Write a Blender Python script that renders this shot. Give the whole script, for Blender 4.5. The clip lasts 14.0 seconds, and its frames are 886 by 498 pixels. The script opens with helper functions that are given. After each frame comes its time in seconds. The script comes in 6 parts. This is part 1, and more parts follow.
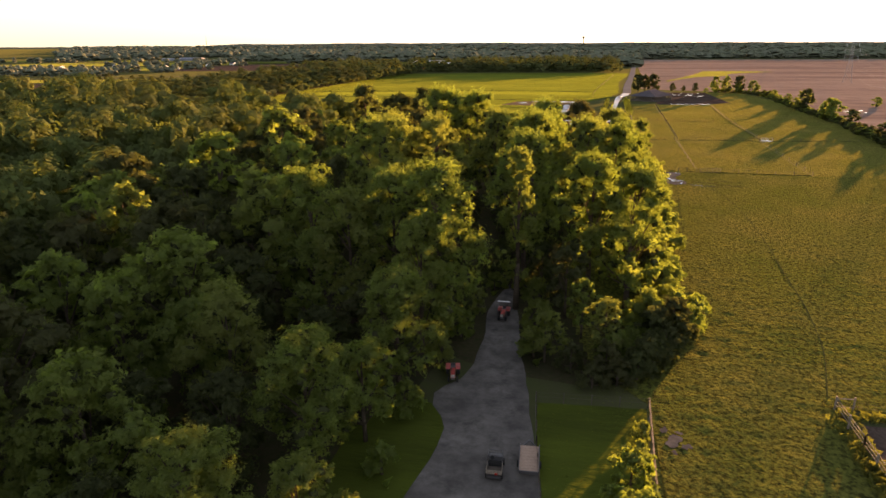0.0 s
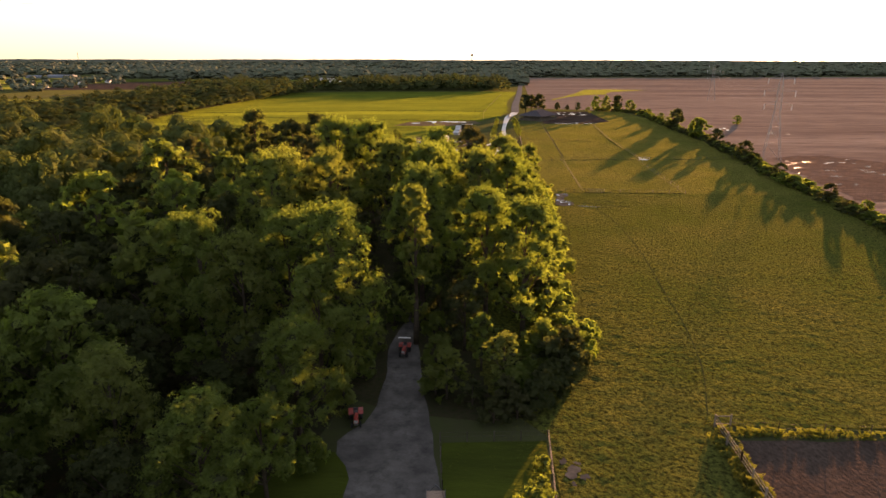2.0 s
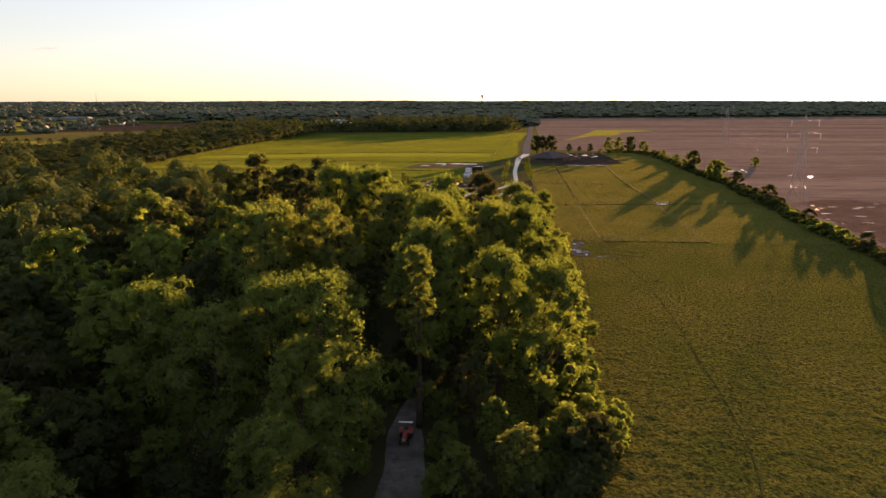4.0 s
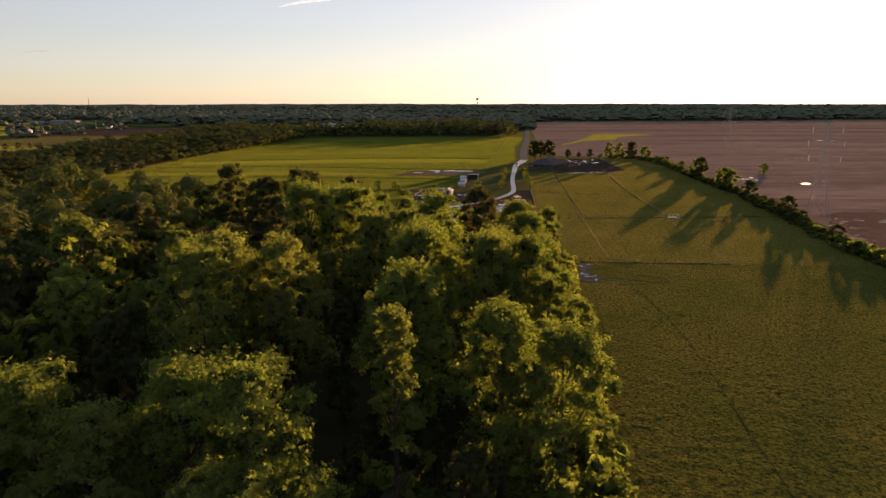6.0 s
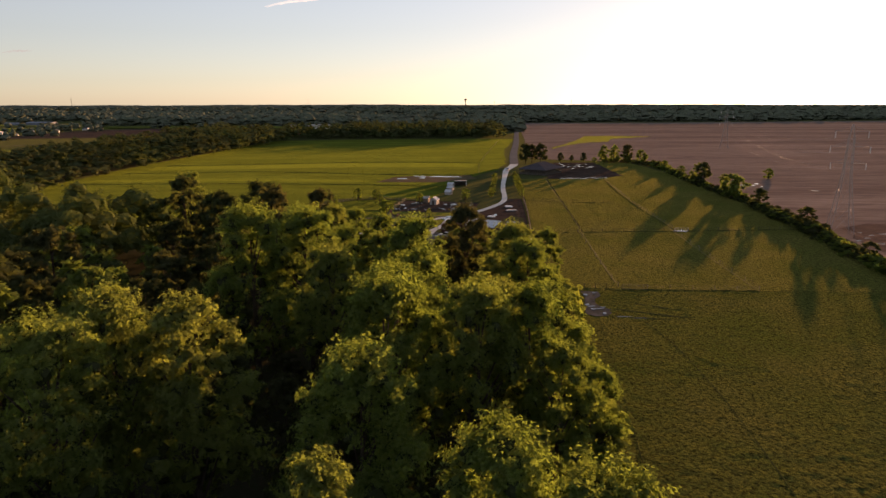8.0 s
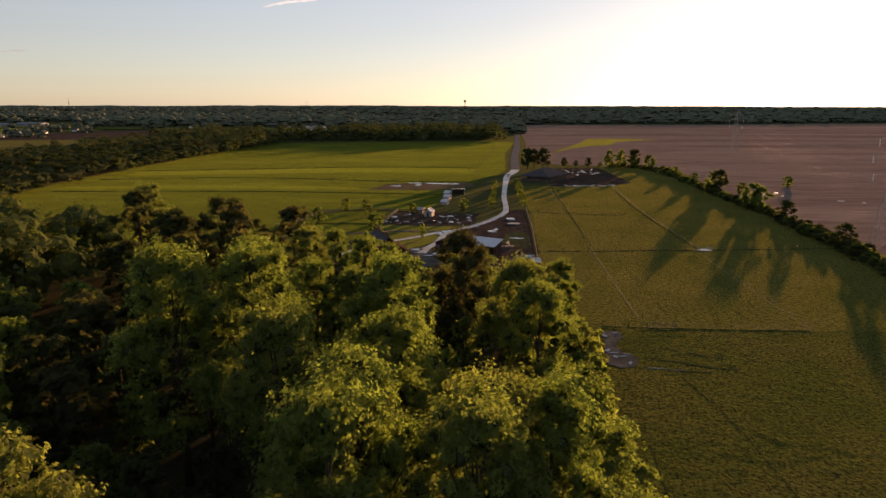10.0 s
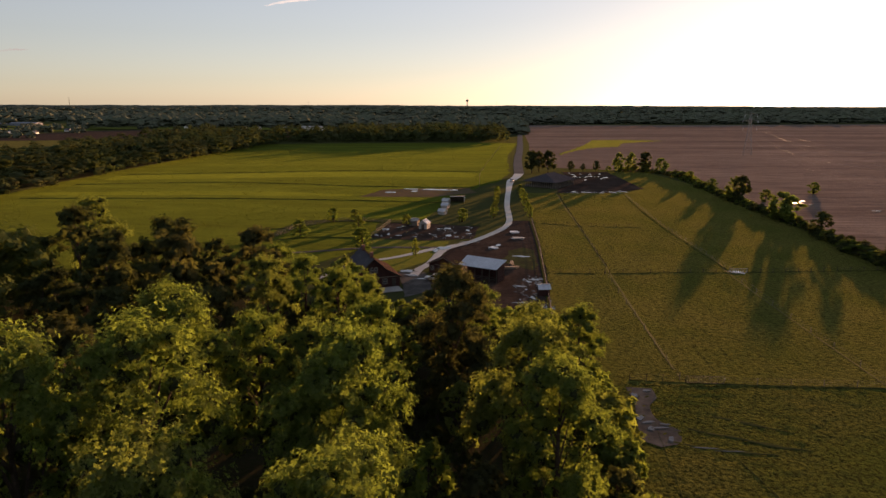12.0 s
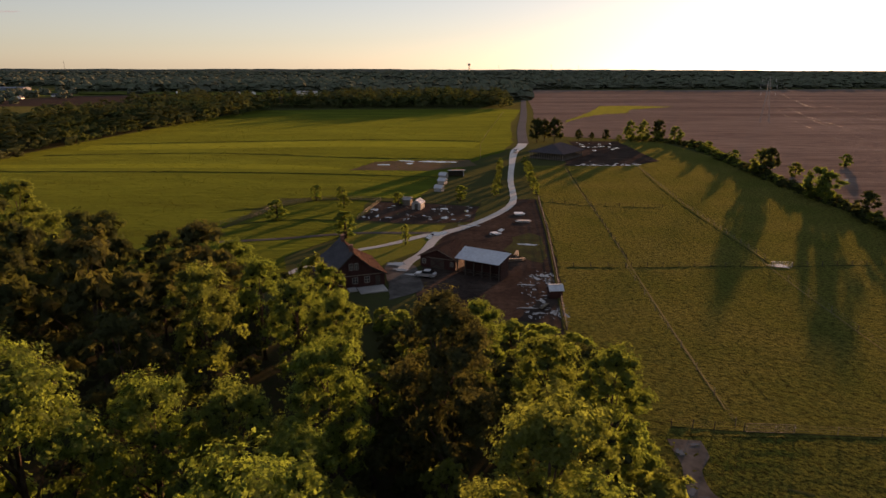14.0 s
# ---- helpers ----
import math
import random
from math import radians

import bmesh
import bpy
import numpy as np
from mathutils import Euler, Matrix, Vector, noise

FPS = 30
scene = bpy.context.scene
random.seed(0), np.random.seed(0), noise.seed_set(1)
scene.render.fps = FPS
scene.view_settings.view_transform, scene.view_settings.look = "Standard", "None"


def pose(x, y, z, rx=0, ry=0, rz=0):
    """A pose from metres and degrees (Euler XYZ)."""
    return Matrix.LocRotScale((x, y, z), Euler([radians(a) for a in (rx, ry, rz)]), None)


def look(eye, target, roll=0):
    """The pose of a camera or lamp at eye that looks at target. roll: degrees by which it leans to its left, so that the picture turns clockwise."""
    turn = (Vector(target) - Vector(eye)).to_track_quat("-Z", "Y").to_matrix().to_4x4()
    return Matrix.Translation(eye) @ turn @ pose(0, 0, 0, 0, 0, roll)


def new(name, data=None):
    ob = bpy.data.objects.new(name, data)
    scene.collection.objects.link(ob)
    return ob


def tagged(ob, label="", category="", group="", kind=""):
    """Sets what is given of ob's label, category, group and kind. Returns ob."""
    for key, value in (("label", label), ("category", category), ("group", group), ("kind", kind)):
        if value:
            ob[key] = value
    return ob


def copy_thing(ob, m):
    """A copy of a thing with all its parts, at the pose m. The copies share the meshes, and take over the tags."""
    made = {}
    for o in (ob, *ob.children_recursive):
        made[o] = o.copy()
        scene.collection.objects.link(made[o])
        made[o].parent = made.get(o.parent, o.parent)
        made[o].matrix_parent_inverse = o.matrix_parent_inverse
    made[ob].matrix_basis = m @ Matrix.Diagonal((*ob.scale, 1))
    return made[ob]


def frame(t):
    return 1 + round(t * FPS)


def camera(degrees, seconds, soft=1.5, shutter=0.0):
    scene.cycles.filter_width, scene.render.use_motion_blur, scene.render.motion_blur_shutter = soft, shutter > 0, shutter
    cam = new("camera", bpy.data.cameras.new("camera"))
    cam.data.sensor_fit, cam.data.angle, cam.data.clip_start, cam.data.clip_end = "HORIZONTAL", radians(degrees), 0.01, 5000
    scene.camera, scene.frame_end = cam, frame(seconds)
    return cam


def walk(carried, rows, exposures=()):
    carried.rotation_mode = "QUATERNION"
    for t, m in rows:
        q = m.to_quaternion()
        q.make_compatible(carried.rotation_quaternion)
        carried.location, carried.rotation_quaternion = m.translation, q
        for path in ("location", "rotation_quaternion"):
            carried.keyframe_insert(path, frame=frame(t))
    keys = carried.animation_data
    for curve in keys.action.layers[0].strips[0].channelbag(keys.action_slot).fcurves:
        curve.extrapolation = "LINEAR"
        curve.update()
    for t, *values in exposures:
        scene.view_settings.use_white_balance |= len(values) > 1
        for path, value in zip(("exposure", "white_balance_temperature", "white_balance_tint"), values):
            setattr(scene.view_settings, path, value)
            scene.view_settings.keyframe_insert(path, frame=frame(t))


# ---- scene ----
cam = camera(68.4, 14.0, soft=1.5)
PATH = [
    (0, (-0.783, 5.58, 37.948), (-1.167, 7.445, 37.337), -0.39),
    (0.5, (-1.0, 5.936, 39.508), (-1.253, 7.825, 38.902), -0.3),
    (1, (-0.95, 5.99, 40.2), (-1.209, 7.891, 39.635), -0.15),
    (1.5, (-0.631, 6.1, 40.72), (-0.761, 8.015, 40.157), -0.1),
    (2, (-0.69, 6.4, 40.95), (-0.769, 8.316, 40.382), 0.0),
    (2.5, (-0.729, 7.57, 41.178), (-0.818, 9.486, 40.608), -0.0),
    (3, (-0.719, 10.122, 41.308), (-0.82, 12.051, 40.791), -0.1),
    (3.2, (-0.716, 11.584, 41.328), (-0.822, 13.524, 40.854), 0.0),
    (5.3, (-0.854, 31.427, 41.939), (-0.976, 33.373, 41.493), -0.5),
    (5.5, (-0.868, 33.535, 41.957), (-0.992, 35.481, 41.512), -0.3),
    (6, (-0.904, 39.295, 42.011), (-1.003, 41.242, 41.565), -0.2),
    (6.5, (-0.934, 45.342, 42.064), (-0.996, 47.29, 41.617), -0.1),
    (7, (-0.861, 51.5, 42.123), (-0.923, 53.448, 41.676), -0.1),
    (7.5, (-0.725, 57.644, 42.167), (-0.789, 59.592, 41.721), -0.1),
    (8, (-0.598, 63.758, 42.222), (-0.663, 65.707, 41.778), -0.2),
    (10.5, (0.135, 93.994, 42.711), (0.072, 95.944, 42.27), -0.0),
    (11, (0.381, 100.149, 42.764), (0.315, 102.098, 42.322), -0.0),
    (11.5, (0.762, 106.406, 42.776), (0.695, 108.356, 42.335), -0.1),
    (12, (1.09, 112.752, 42.767), (1.021, 114.701, 42.325), -0.0),
    (12.5, (1.33, 119.099, 42.712), (1.26, 121.048, 42.27), 0.0),
    (13, (1.595, 125.376, 42.628), (1.522, 127.325, 42.185), -0.0),
    (13.5, (1.827, 131.529, 42.535), (1.753, 133.478, 42.091), 0.1),
    (14, (1.957, 137.544, 42.448), (1.884, 139.468, 41.905), -0.0),
]
walk(cam, [(t, look(eye, target, roll)) for t, eye, target, roll in PATH],
     exposures=[(0, 2.62, 8800, 37), (0.5, 2.74, 8800, 36), (1.5, 2.5, 8900, 37), (3, 2.2, 8500, 37), (5.5, 1.55, 8100, 37), (8, 1.38, 8000, 36), (11, 1.22, 7950, 35), (14, 1.15, 7950, 36)])

# ---- world and sun: low evening sun ahead and to the right ----
SUN_AZ, SUN_EL = radians(26.4), radians(4.1)
world = bpy.data.worlds.new("evening_sky")
world.use_nodes = True
scene.world = world
wn, wl = world.node_tree.nodes, world.node_tree.links
sky = wn.new("ShaderNodeTexSky")
sky.sky_type = "NISHITA"
sky.sun_disc = False
sky.sun_elevation, sky.sun_rotation = SUN_EL, SUN_AZ
sky.altitude, sky.air_density, sky.dust_density, sky.ozone_density = 200.0, 0.9, 0.3, 2.5
pale = wn.new("ShaderNodeHueSaturation")
pale.inputs["Saturation"].default_value = 0.68
soften = wn.new("ShaderNodeGamma")
soften.inputs["Gamma"].default_value = 0.66
wl.new(sky.outputs[0], soften.inputs["Color"])
wl.new(soften.outputs[0], pale.inputs["Color"])
cool = wn.new("ShaderNodeMix")
cool.data_type, cool.blend_type = "RGBA", "MULTIPLY"
cool.inputs[0].default_value, cool.inputs[7].default_value = 1.0, (0.868, 1.025, 1.08, 1)
wl.new(pale.outputs[0], cool.inputs[6])
wl.new(cool.outputs[2], wn["Background"].inputs[0])
wn["Background"].inputs[1].default_value = 0.14
sun = new("sun", bpy.data.lights.new("sun", "SUN"))
sun.data.energy, sun.data.angle, sun.data.color = 5.0, radians(0.8), (1.0, 0.63, 0.34)
sun.matrix_world = look((0, 0, 0), (-math.sin(SUN_AZ) * math.cos(SUN_EL), -math.cos(SUN_AZ) * math.cos(SUN_EL), -math.sin(SUN_EL)))


# ---- materials ----
def material(name, rough=0.9, metal=0.0, spec=0.3):
    m = bpy.data.materials.new(name)
    m.use_nodes = True
    b = m.node_tree.nodes["Principled BSDF"]
    b.inputs["Roughness"].default_value, b.inputs["Metallic"].default_value = rough, metal
    b.inputs["Specular IOR Level"].default_value = spec
    return m, m.node_tree.nodes, m.node_tree.links, b


def noise_node(n, l, scale, detail=6.0, rough=0.6, stretch=None):
    t = n.new("ShaderNodeTexNoise")
    t.inputs["Scale"].default_value, t.inputs["Detail"].default_value, t.inputs["Roughness"].default_value = scale, detail, rough
    g = n.new("ShaderNodeNewGeometry")
    if stretch:
        v = n.new("ShaderNodeMapping")
        v.inputs["Scale"].default_value = stretch[:3]
        v.inputs["Rotation"].default_value = (0, 0, radians(stretch[3]) if len(stretch) > 3 else 0)
        l.new(g.outputs["Position"], v.inputs["Vector"])
        l.new(v.outputs[0], t.inputs["Vector"])
    else:
        l.new(g.outputs["Position"], t.inputs["Vector"])
    return t


def ramp(n, l, source, stops):
    r = n.new("ShaderNodeValToRGB")
    while len(r.color_ramp.elements) < len(stops):
        r.color_ramp.elements.new(0.5)
    for e, (at, c) in zip(r.color_ramp.elements, stops):
        e.position, e.color = at, (*c, 1)
    l.new(source, r.inputs[0])
    return r


def mixed(n, l, a, b, fac, how="MIX"):
    m = n.new("ShaderNodeMix")
    m.data_type, m.blend_type = "RGBA", how
    for socket, value in ((m.inputs[6], a), (m.inputs[7], b), (m.inputs[0], fac)):
        if isinstance(value, (int, float)):
            socket.default_value = value
        elif isinstance(value, tuple):
            socket.default_value = (*value, 1)
        else:
            l.new(value, socket)
    return m.outputs[2]


def surface(name, c1, c2, c3, big=0.05, small=2.0, rough=0.92, bump=0.0, bump_scale=6.0, metal=0.0, spec=0.2, stretch=None, bump_far=1.0, fuzz=None, grain=(8, 0.75), fine=(8, 0.7), cut=(0.42, 0.7)):
    """Two scales of colour variation and a fine relief."""
    m, n, l, b = material(name, rough, metal, spec)
    if fuzz:
        b.inputs["Sheen Weight"].default_value, b.inputs["Sheen Roughness"].default_value = fuzz[3], fuzz[4]
        b.inputs["Sheen Tint"].default_value = (*fuzz[:3], 1)
    a = noise_node(n, l, big, 5, 0.6, stretch)
    f = noise_node(n, l, small, fine[0], fine[1], stretch)
    r1 = ramp(n, l, a.outputs[0], [(0.35, c1), (0.65, c2)])
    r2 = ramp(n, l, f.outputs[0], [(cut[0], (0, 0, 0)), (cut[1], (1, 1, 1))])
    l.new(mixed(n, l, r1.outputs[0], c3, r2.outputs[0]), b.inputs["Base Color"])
    if bump:
        k = noise_node(n, l, bump_scale, grain[0], grain[1], stretch)
        w = n.new("ShaderNodeBump")
        w.inputs["Strength"].default_value, w.inputs["Distance"].default_value = bump, bump_far
        l.new(k.outputs[0], w.inputs["Height"])
        l.new(w.outputs[0], b.inputs["Normal"])
    return m


def foliage(name, c_dark, c_light, c_odd, through_light=0.5, per_object=True, glow=(3.5, 3.6, 1.8), sprays=13.0, fill=0.6):
    """Sprays of leaves: diffuse and translucent, varied by tree and by spray, each broken into small leaflets."""
    m = bpy.data.materials.new(name)
    m.use_nodes = True
    n, l = m.node_tree.nodes, m.node_tree.links
    n.remove(n["Principled BSDF"])
    g, o = n.new("ShaderNodeNewGeometry"), n.new("ShaderNodeObjectInfo")
    leaf = mixed(n, l, c_dark, c_light, g.outputs["Random Per Island"])
    if per_object:
        r = ramp(n, l, o.outputs["Random"], [(0.0, (0, 0, 0)), (0.55, (0.15, 0.15, 0.15)), (1.0, (0.6, 0.6, 0.6))])
        leaf = mixed(n, l, leaf, c_odd, r.outputs[0])
    else:
        k = noise_node(n, l, 0.02, 4)
        r = ramp(n, l, k.outputs[0], [(0.4, (0, 0, 0)), (0.7, (0.9, 0.9, 0.9))])
        leaf = mixed(n, l, leaf, c_odd, r.outputs[0])
    d, t, x = n.new("ShaderNodeBsdfDiffuse"), n.new("ShaderNodeBsdfTranslucent"), n.new("ShaderNodeMixShader")
    warm = mixed(n, l, leaf, glow, 1.0, "MULTIPLY")
    l.new(leaf, d.inputs[0])
    l.new(warm, t.inputs[0])
    x.inputs[0].default_value = through_light
    l.new(d.outputs[0], x.inputs[1])
    l.new(t.outputs[0], x.inputs[2])
    if sprays:
        gap, y, v, near = n.new("ShaderNodeBsdfTransparent"), n.new("ShaderNodeMixShader"), n.new("ShaderNodeTexVoronoi"), n.new("ShaderNodeMath")
        v.inputs["Scale"].default_value = sprays
        near.operation, near.inputs[1].default_value = "LESS_THAN", fill
        l.new(g.outputs["Position"], v.inputs["Vector"])
        l.new(v.outputs["Distance"], near.inputs[0])
        l.new(near.outputs[0], y.inputs[0])
        l.new(gap.outputs[0], y.inputs[1])
        l.new(x.outputs[0], y.inputs[2])
        x = y
    l.new(x.outputs[0], n["Material Output"].inputs["Surface"])
    return m


M_LEAF = foliage("leaves", (0.066, 0.093, 0.028), (0.098, 0.125, 0.040), (0.11, 0.117, 0.045), 0.49, True, (2.95, 3.2, 1.5))
# darker copy of the leaves, mostly standing for shade on backlit trees
M_LEAF_DARK = foliage("dark_shaded_leaves", (0.032, 0.042, 0.019), (0.052, 0.063, 0.027), (0.062, 0.059, 0.031), 0.38, True, (2.4, 2.4, 1.25))
# dark and opaque: shade inside the crowns put into the leaf colour
M_LEAF_INNER_SHADE = foliage("shaded_inner_leaves", (0.028, 0.035, 0.015), (0.043, 0.051, 0.022), (0.046, 0.048, 0.023), 0.12, False, (1.3, 1.35, 1.0), 0.0)
M_LEAF_WEST = foliage("west_leaves", (0.056, 0.078, 0.026), (0.07, 0.093, 0.032), (0.082, 0.088, 0.038), 0.25, False, (2.6, 2.7, 1.25), 3.6, 0.64)
M_LEAF_BELT = foliage("belt_leaves", (0.06, 0.08, 0.033), (0.074, 0.095, 0.04), (0.084, 0.09, 0.045), 0.28, False, (1.8, 1.85, 1.05), 3.2, 0.76)
# far woods and ridges: distance haze put into paler, greyer leaf colours
M_LEAF_FAR_HAZE = foliage("hazed_far_leaves", (0.1, 0.118, 0.078), (0.112, 0.13, 0.086), (0.12, 0.125, 0.09), 0.06, False, (1.3, 1.3, 1.0), 0.0)
M_LEAF_RIDGE_HAZE = foliage("hazed_ridge_leaves", (0.105, 0.118, 0.095), (0.12, 0.13, 0.105), (0.11, 0.115, 0.098), 0.2, False, (1.2, 1.2, 1.0), 0.0)
M_GRASS_TUFT = foliage("grass_blades", (0.075, 0.09, 0.024), (0.1, 0.112, 0.03), (0.11, 0.105, 0.034), 0.5, False, (1.3, 1.35, 0.75), 14.0, 0.56)
M_HAY_TUFT = foliage("hay_blades", (0.060, 0.076, 0.015), (0.076, 0.098, 0.019), (0.085, 0.089, 0.022), 0.42, False, (1.35, 1.35, 0.7), 0.0)
M_BARK = surface("bark", (0.08, 0.06, 0.045), (0.13, 0.10, 0.075), (0.05, 0.04, 0.03), 0.8, 9.0, 0.95, 0.6, 14.0, spec=0.0)
# near-black third colour in both pastures: bare earth and painted self-shadow between tussocks
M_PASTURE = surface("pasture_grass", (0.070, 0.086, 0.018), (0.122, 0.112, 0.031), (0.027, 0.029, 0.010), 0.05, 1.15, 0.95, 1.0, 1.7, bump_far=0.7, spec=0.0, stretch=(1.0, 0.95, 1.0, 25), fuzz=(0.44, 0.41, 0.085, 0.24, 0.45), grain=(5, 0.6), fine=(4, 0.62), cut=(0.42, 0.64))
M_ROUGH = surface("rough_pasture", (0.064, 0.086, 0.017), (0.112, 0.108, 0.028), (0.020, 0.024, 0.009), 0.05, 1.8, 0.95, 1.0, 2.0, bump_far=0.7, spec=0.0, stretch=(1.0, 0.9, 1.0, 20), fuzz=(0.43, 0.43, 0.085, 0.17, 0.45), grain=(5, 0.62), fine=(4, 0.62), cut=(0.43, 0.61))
M_TRAIL = surface("trodden_grass", (0.05, 0.055, 0.02), (0.065, 0.068, 0.024), (0.035, 0.04, 0.015), 0.08, 1.2, 0.95, 0.6, 2.0, bump_far=0.1, spec=0.0, grain=(3, 0.5))
M_GROUND = surface("plain_grass", (0.036, 0.046, 0.019), (0.052, 0.058, 0.023), (0.046, 0.045, 0.024), 0.02, 0.4, 0.95, 1.0, 0.8, spec=0.0, bump_far=0.15, grain=(5, 0.58), fuzz=(0.3, 0.33, 0.1, 0.07, 0.45))
M_CROP = surface("crop_grass", (0.036, 0.052, 0.009), (0.070, 0.086, 0.014), (0.026, 0.034, 0.008), 0.016, 0.06, 0.95, 1.0, 0.4, stretch=(0.3, 1.0, 1.0, 12), bump_far=0.45, spec=0.0, fuzz=(0.29, 0.38, 0.055, 0.19, 0.45), grain=(6, 0.65), fine=(8, 0.66), cut=(0.42, 0.64))
M_HAY = surface("tall_hay", (0.056, 0.074, 0.009), (0.078, 0.092, 0.013), (0.048, 0.062, 0.009), 0.02, 0.09, 0.95, 1.0, 0.4, stretch=(0.4, 1.0, 1.0, 4), bump_far=0.36, spec=0.0, fuzz=(0.33, 0.42, 0.06, 0.23, 0.45), grain=(6, 0.65))
M_LAWN = surface("lawn_grass", (0.045, 0.062, 0.014), (0.065, 0.08, 0.018), (0.075, 0.075, 0.022), 0.08, 0.9, 0.95, 1.0, 1.2, bump_far=0.16, spec=0.0, fuzz=(0.34, 0.39, 0.08, 0.2, 0.45), grain=(5, 0.58))
M_SCRUB = surface("weedy_mud", (0.05, 0.052, 0.025), (0.075, 0.085, 0.03), (0.05, 0.04, 0.03), 0.25, 1.4, 0.95, 0.8, 4.0, bump_far=0.2, spec=0.0)
M_LITTER = surface("woodland_floor", (0.035, 0.03, 0.018), (0.055, 0.045, 0.025), (0.025, 0.035, 0.012), 0.1, 1.5, 0.98, 0.8, 4.0, bump_far=0.2, spec=0.0)
M_PLOUGH = surface("ploughed_soil", (0.145, 0.106, 0.088), (0.275, 0.212, 0.178), (0.105, 0.078, 0.066), 0.02, 0.3, 0.9, 1.0, 1.4, stretch=(0.14, 1.0, 1.0, 10), bump_far=0.5, spec=0.0, grain=(6, 0.65))
M_TILLED = surface("tilled_soil", (0.06, 0.042, 0.034), (0.095, 0.066, 0.052), (0.035, 0.026, 0.021), 0.1, 2.2, 0.9, 1.0, 2.6, bump_far=0.16, spec=0.0, stretch=(1.0, 0.6, 1.0, 30), grain=(4, 0.6))
M_MUD = surface("trodden_mud", (0.040, 0.029, 0.025), (0.086, 0.063, 0.050), (0.029, 0.022, 0.019), 0.12, 0.9, 0.7, 0.8, 3.0, bump_far=0.25, spec=0.0)
M_WET = surface("wet_soil", (0.13, 0.09, 0.07), (0.18, 0.125, 0.10), (0.08, 0.055, 0.045), 0.05, 0.6, 0.9, 1.0, 1.2, spec=0.0, stretch=(0.3, 1.0, 1.0, 10), bump_far=0.8)
M_BARE = surface("bare_earth", (0.16, 0.11, 0.075), (0.11, 0.09, 0.045), (0.09, 0.065, 0.045), 0.08, 0.7, 0.9, 0.8, 3.0, bump_far=0.2, spec=0.0)
M_GRAVEL = surface("gravel", (0.074, 0.067, 0.061), (0.145, 0.133, 0.119), (0.05, 0.046, 0.042), 0.16, 0.45, 0.9, 0.3, 12.0, bump_far=0.04, spec=0.0)
M_DRIVE = surface("wet_gravel", (0.26, 0.235, 0.21), (0.34, 0.31, 0.28), (0.2, 0.18, 0.16), 0.12, 1.2, 0.42, 0.3, 9.0, spec=0.45, bump_far=0.05)
M_ASPHALT = surface("worn_asphalt", (0.14, 0.13, 0.125), (0.18, 0.165, 0.155), (0.10, 0.095, 0.09), 0.05, 2.0, 0.85, 0.4, 20.0, bump_far=0.03, spec=0.0)
M_PATH = surface("worn_path", (0.10, 0.088, 0.045), (0.13, 0.11, 0.058), (0.07, 0.066, 0.03), 0.1, 1.2, 0.95, 0.8, 2.0, bump_far=0.12, spec=0.0, fuzz=(0.5, 0.44, 0.16, 0.3, 0.45), grain=(4, 0.55))
M_DITCH = surface("rank_grass", (0.035, 0.045, 0.014), (0.055, 0.06, 0.02), (0.025, 0.03, 0.012), 0.08, 1.2, 0.95, 1.0, 3.0, bump_far=0.4, spec=0.0)
M_WATER, _n, _l, _b = material("puddle_water", 0.06, 0.0, 0.6)
_b.inputs["Base Color"].default_value = (0.05, 0.042, 0.035, 1)
_k = noise_node(_n, _l, 3.0, 3)
_w = _n.new("ShaderNodeBump")
_w.inputs["Strength"].default_value, _w.inputs["Distance"].default_value = 0.06, 0.05
_l.new(_k.outputs[0], _w.inputs["Height"])
_l.new(_w.outputs[0], _b.inputs["Normal"])
M_REDWOOD = surface("red_boards", (0.064, 0.024, 0.019), (0.086, 0.034, 0.026), (0.038, 0.017, 0.014), 0.3, 4.0, 0.8, 0.5, 6.0, stretch=(6, 6, 0.4))
M_SHINGLE = surface("brown_shingles", (0.06, 0.038, 0.032), (0.076, 0.05, 0.041), (0.042, 0.029, 0.025), 0.3, 3.0, 0.95, 0.6, 5.0, spec=0.0)
M_SHINGLE_DARK = surface("dark_shingles", (0.042, 0.032, 0.03), (0.06, 0.045, 0.04), (0.03, 0.024, 0.023), 0.3, 3.0, 0.95, 0.6, 5.0, spec=0.0)
M_SHINGLE_GREY = surface("grey_shingles", (0.09, 0.09, 0.10), (0.13, 0.13, 0.14), (0.065, 0.065, 0.07), 0.3, 3.0, 0.95, 0.6, 5.0, spec=0.0)
M_SHINGLE_SLATE = surface("slate_shingles", (0.085, 0.075, 0.082), (0.11, 0.098, 0.105), (0.065, 0.058, 0.062), 0.3, 3.0, 0.95, 0.6, 5.0, spec=0.0)
M_TIN = surface("galvanised_sheet", (0.55, 0.57, 0.60), (0.66, 0.68, 0.70), (0.45, 0.45, 0.46), 0.2, 2.0, 0.42, 0.15, 4.0, 0.55, 0.5)
M_TIN_DULL = surface("weathered_sheet", (0.42, 0.41, 0.40), (0.52, 0.51, 0.49), (0.30, 0.25, 0.21), 0.2, 1.5, 0.6, 0.2, 4.0, 0.3, 0.4)
M_WHITE = surface("white_paint", (0.72, 0.71, 0.68), (0.8, 0.79, 0.76), (0.58, 0.56, 0.52), 0.3, 3.0, 0.6, 0.1, 8.0)
M_FRAME = surface("weathered_frame", (0.26, 0.235, 0.2), (0.32, 0.29, 0.25), (0.18, 0.16, 0.14), 0.3, 3.0, 0.7, 0.1, 8.0)
M_HALL = surface("hall_cladding", (0.168, 0.189, 0.224), (0.196, 0.217, 0.252), (0.140, 0.154, 0.182), 0.1, 1.0, 0.7, 0.1, 4.0)
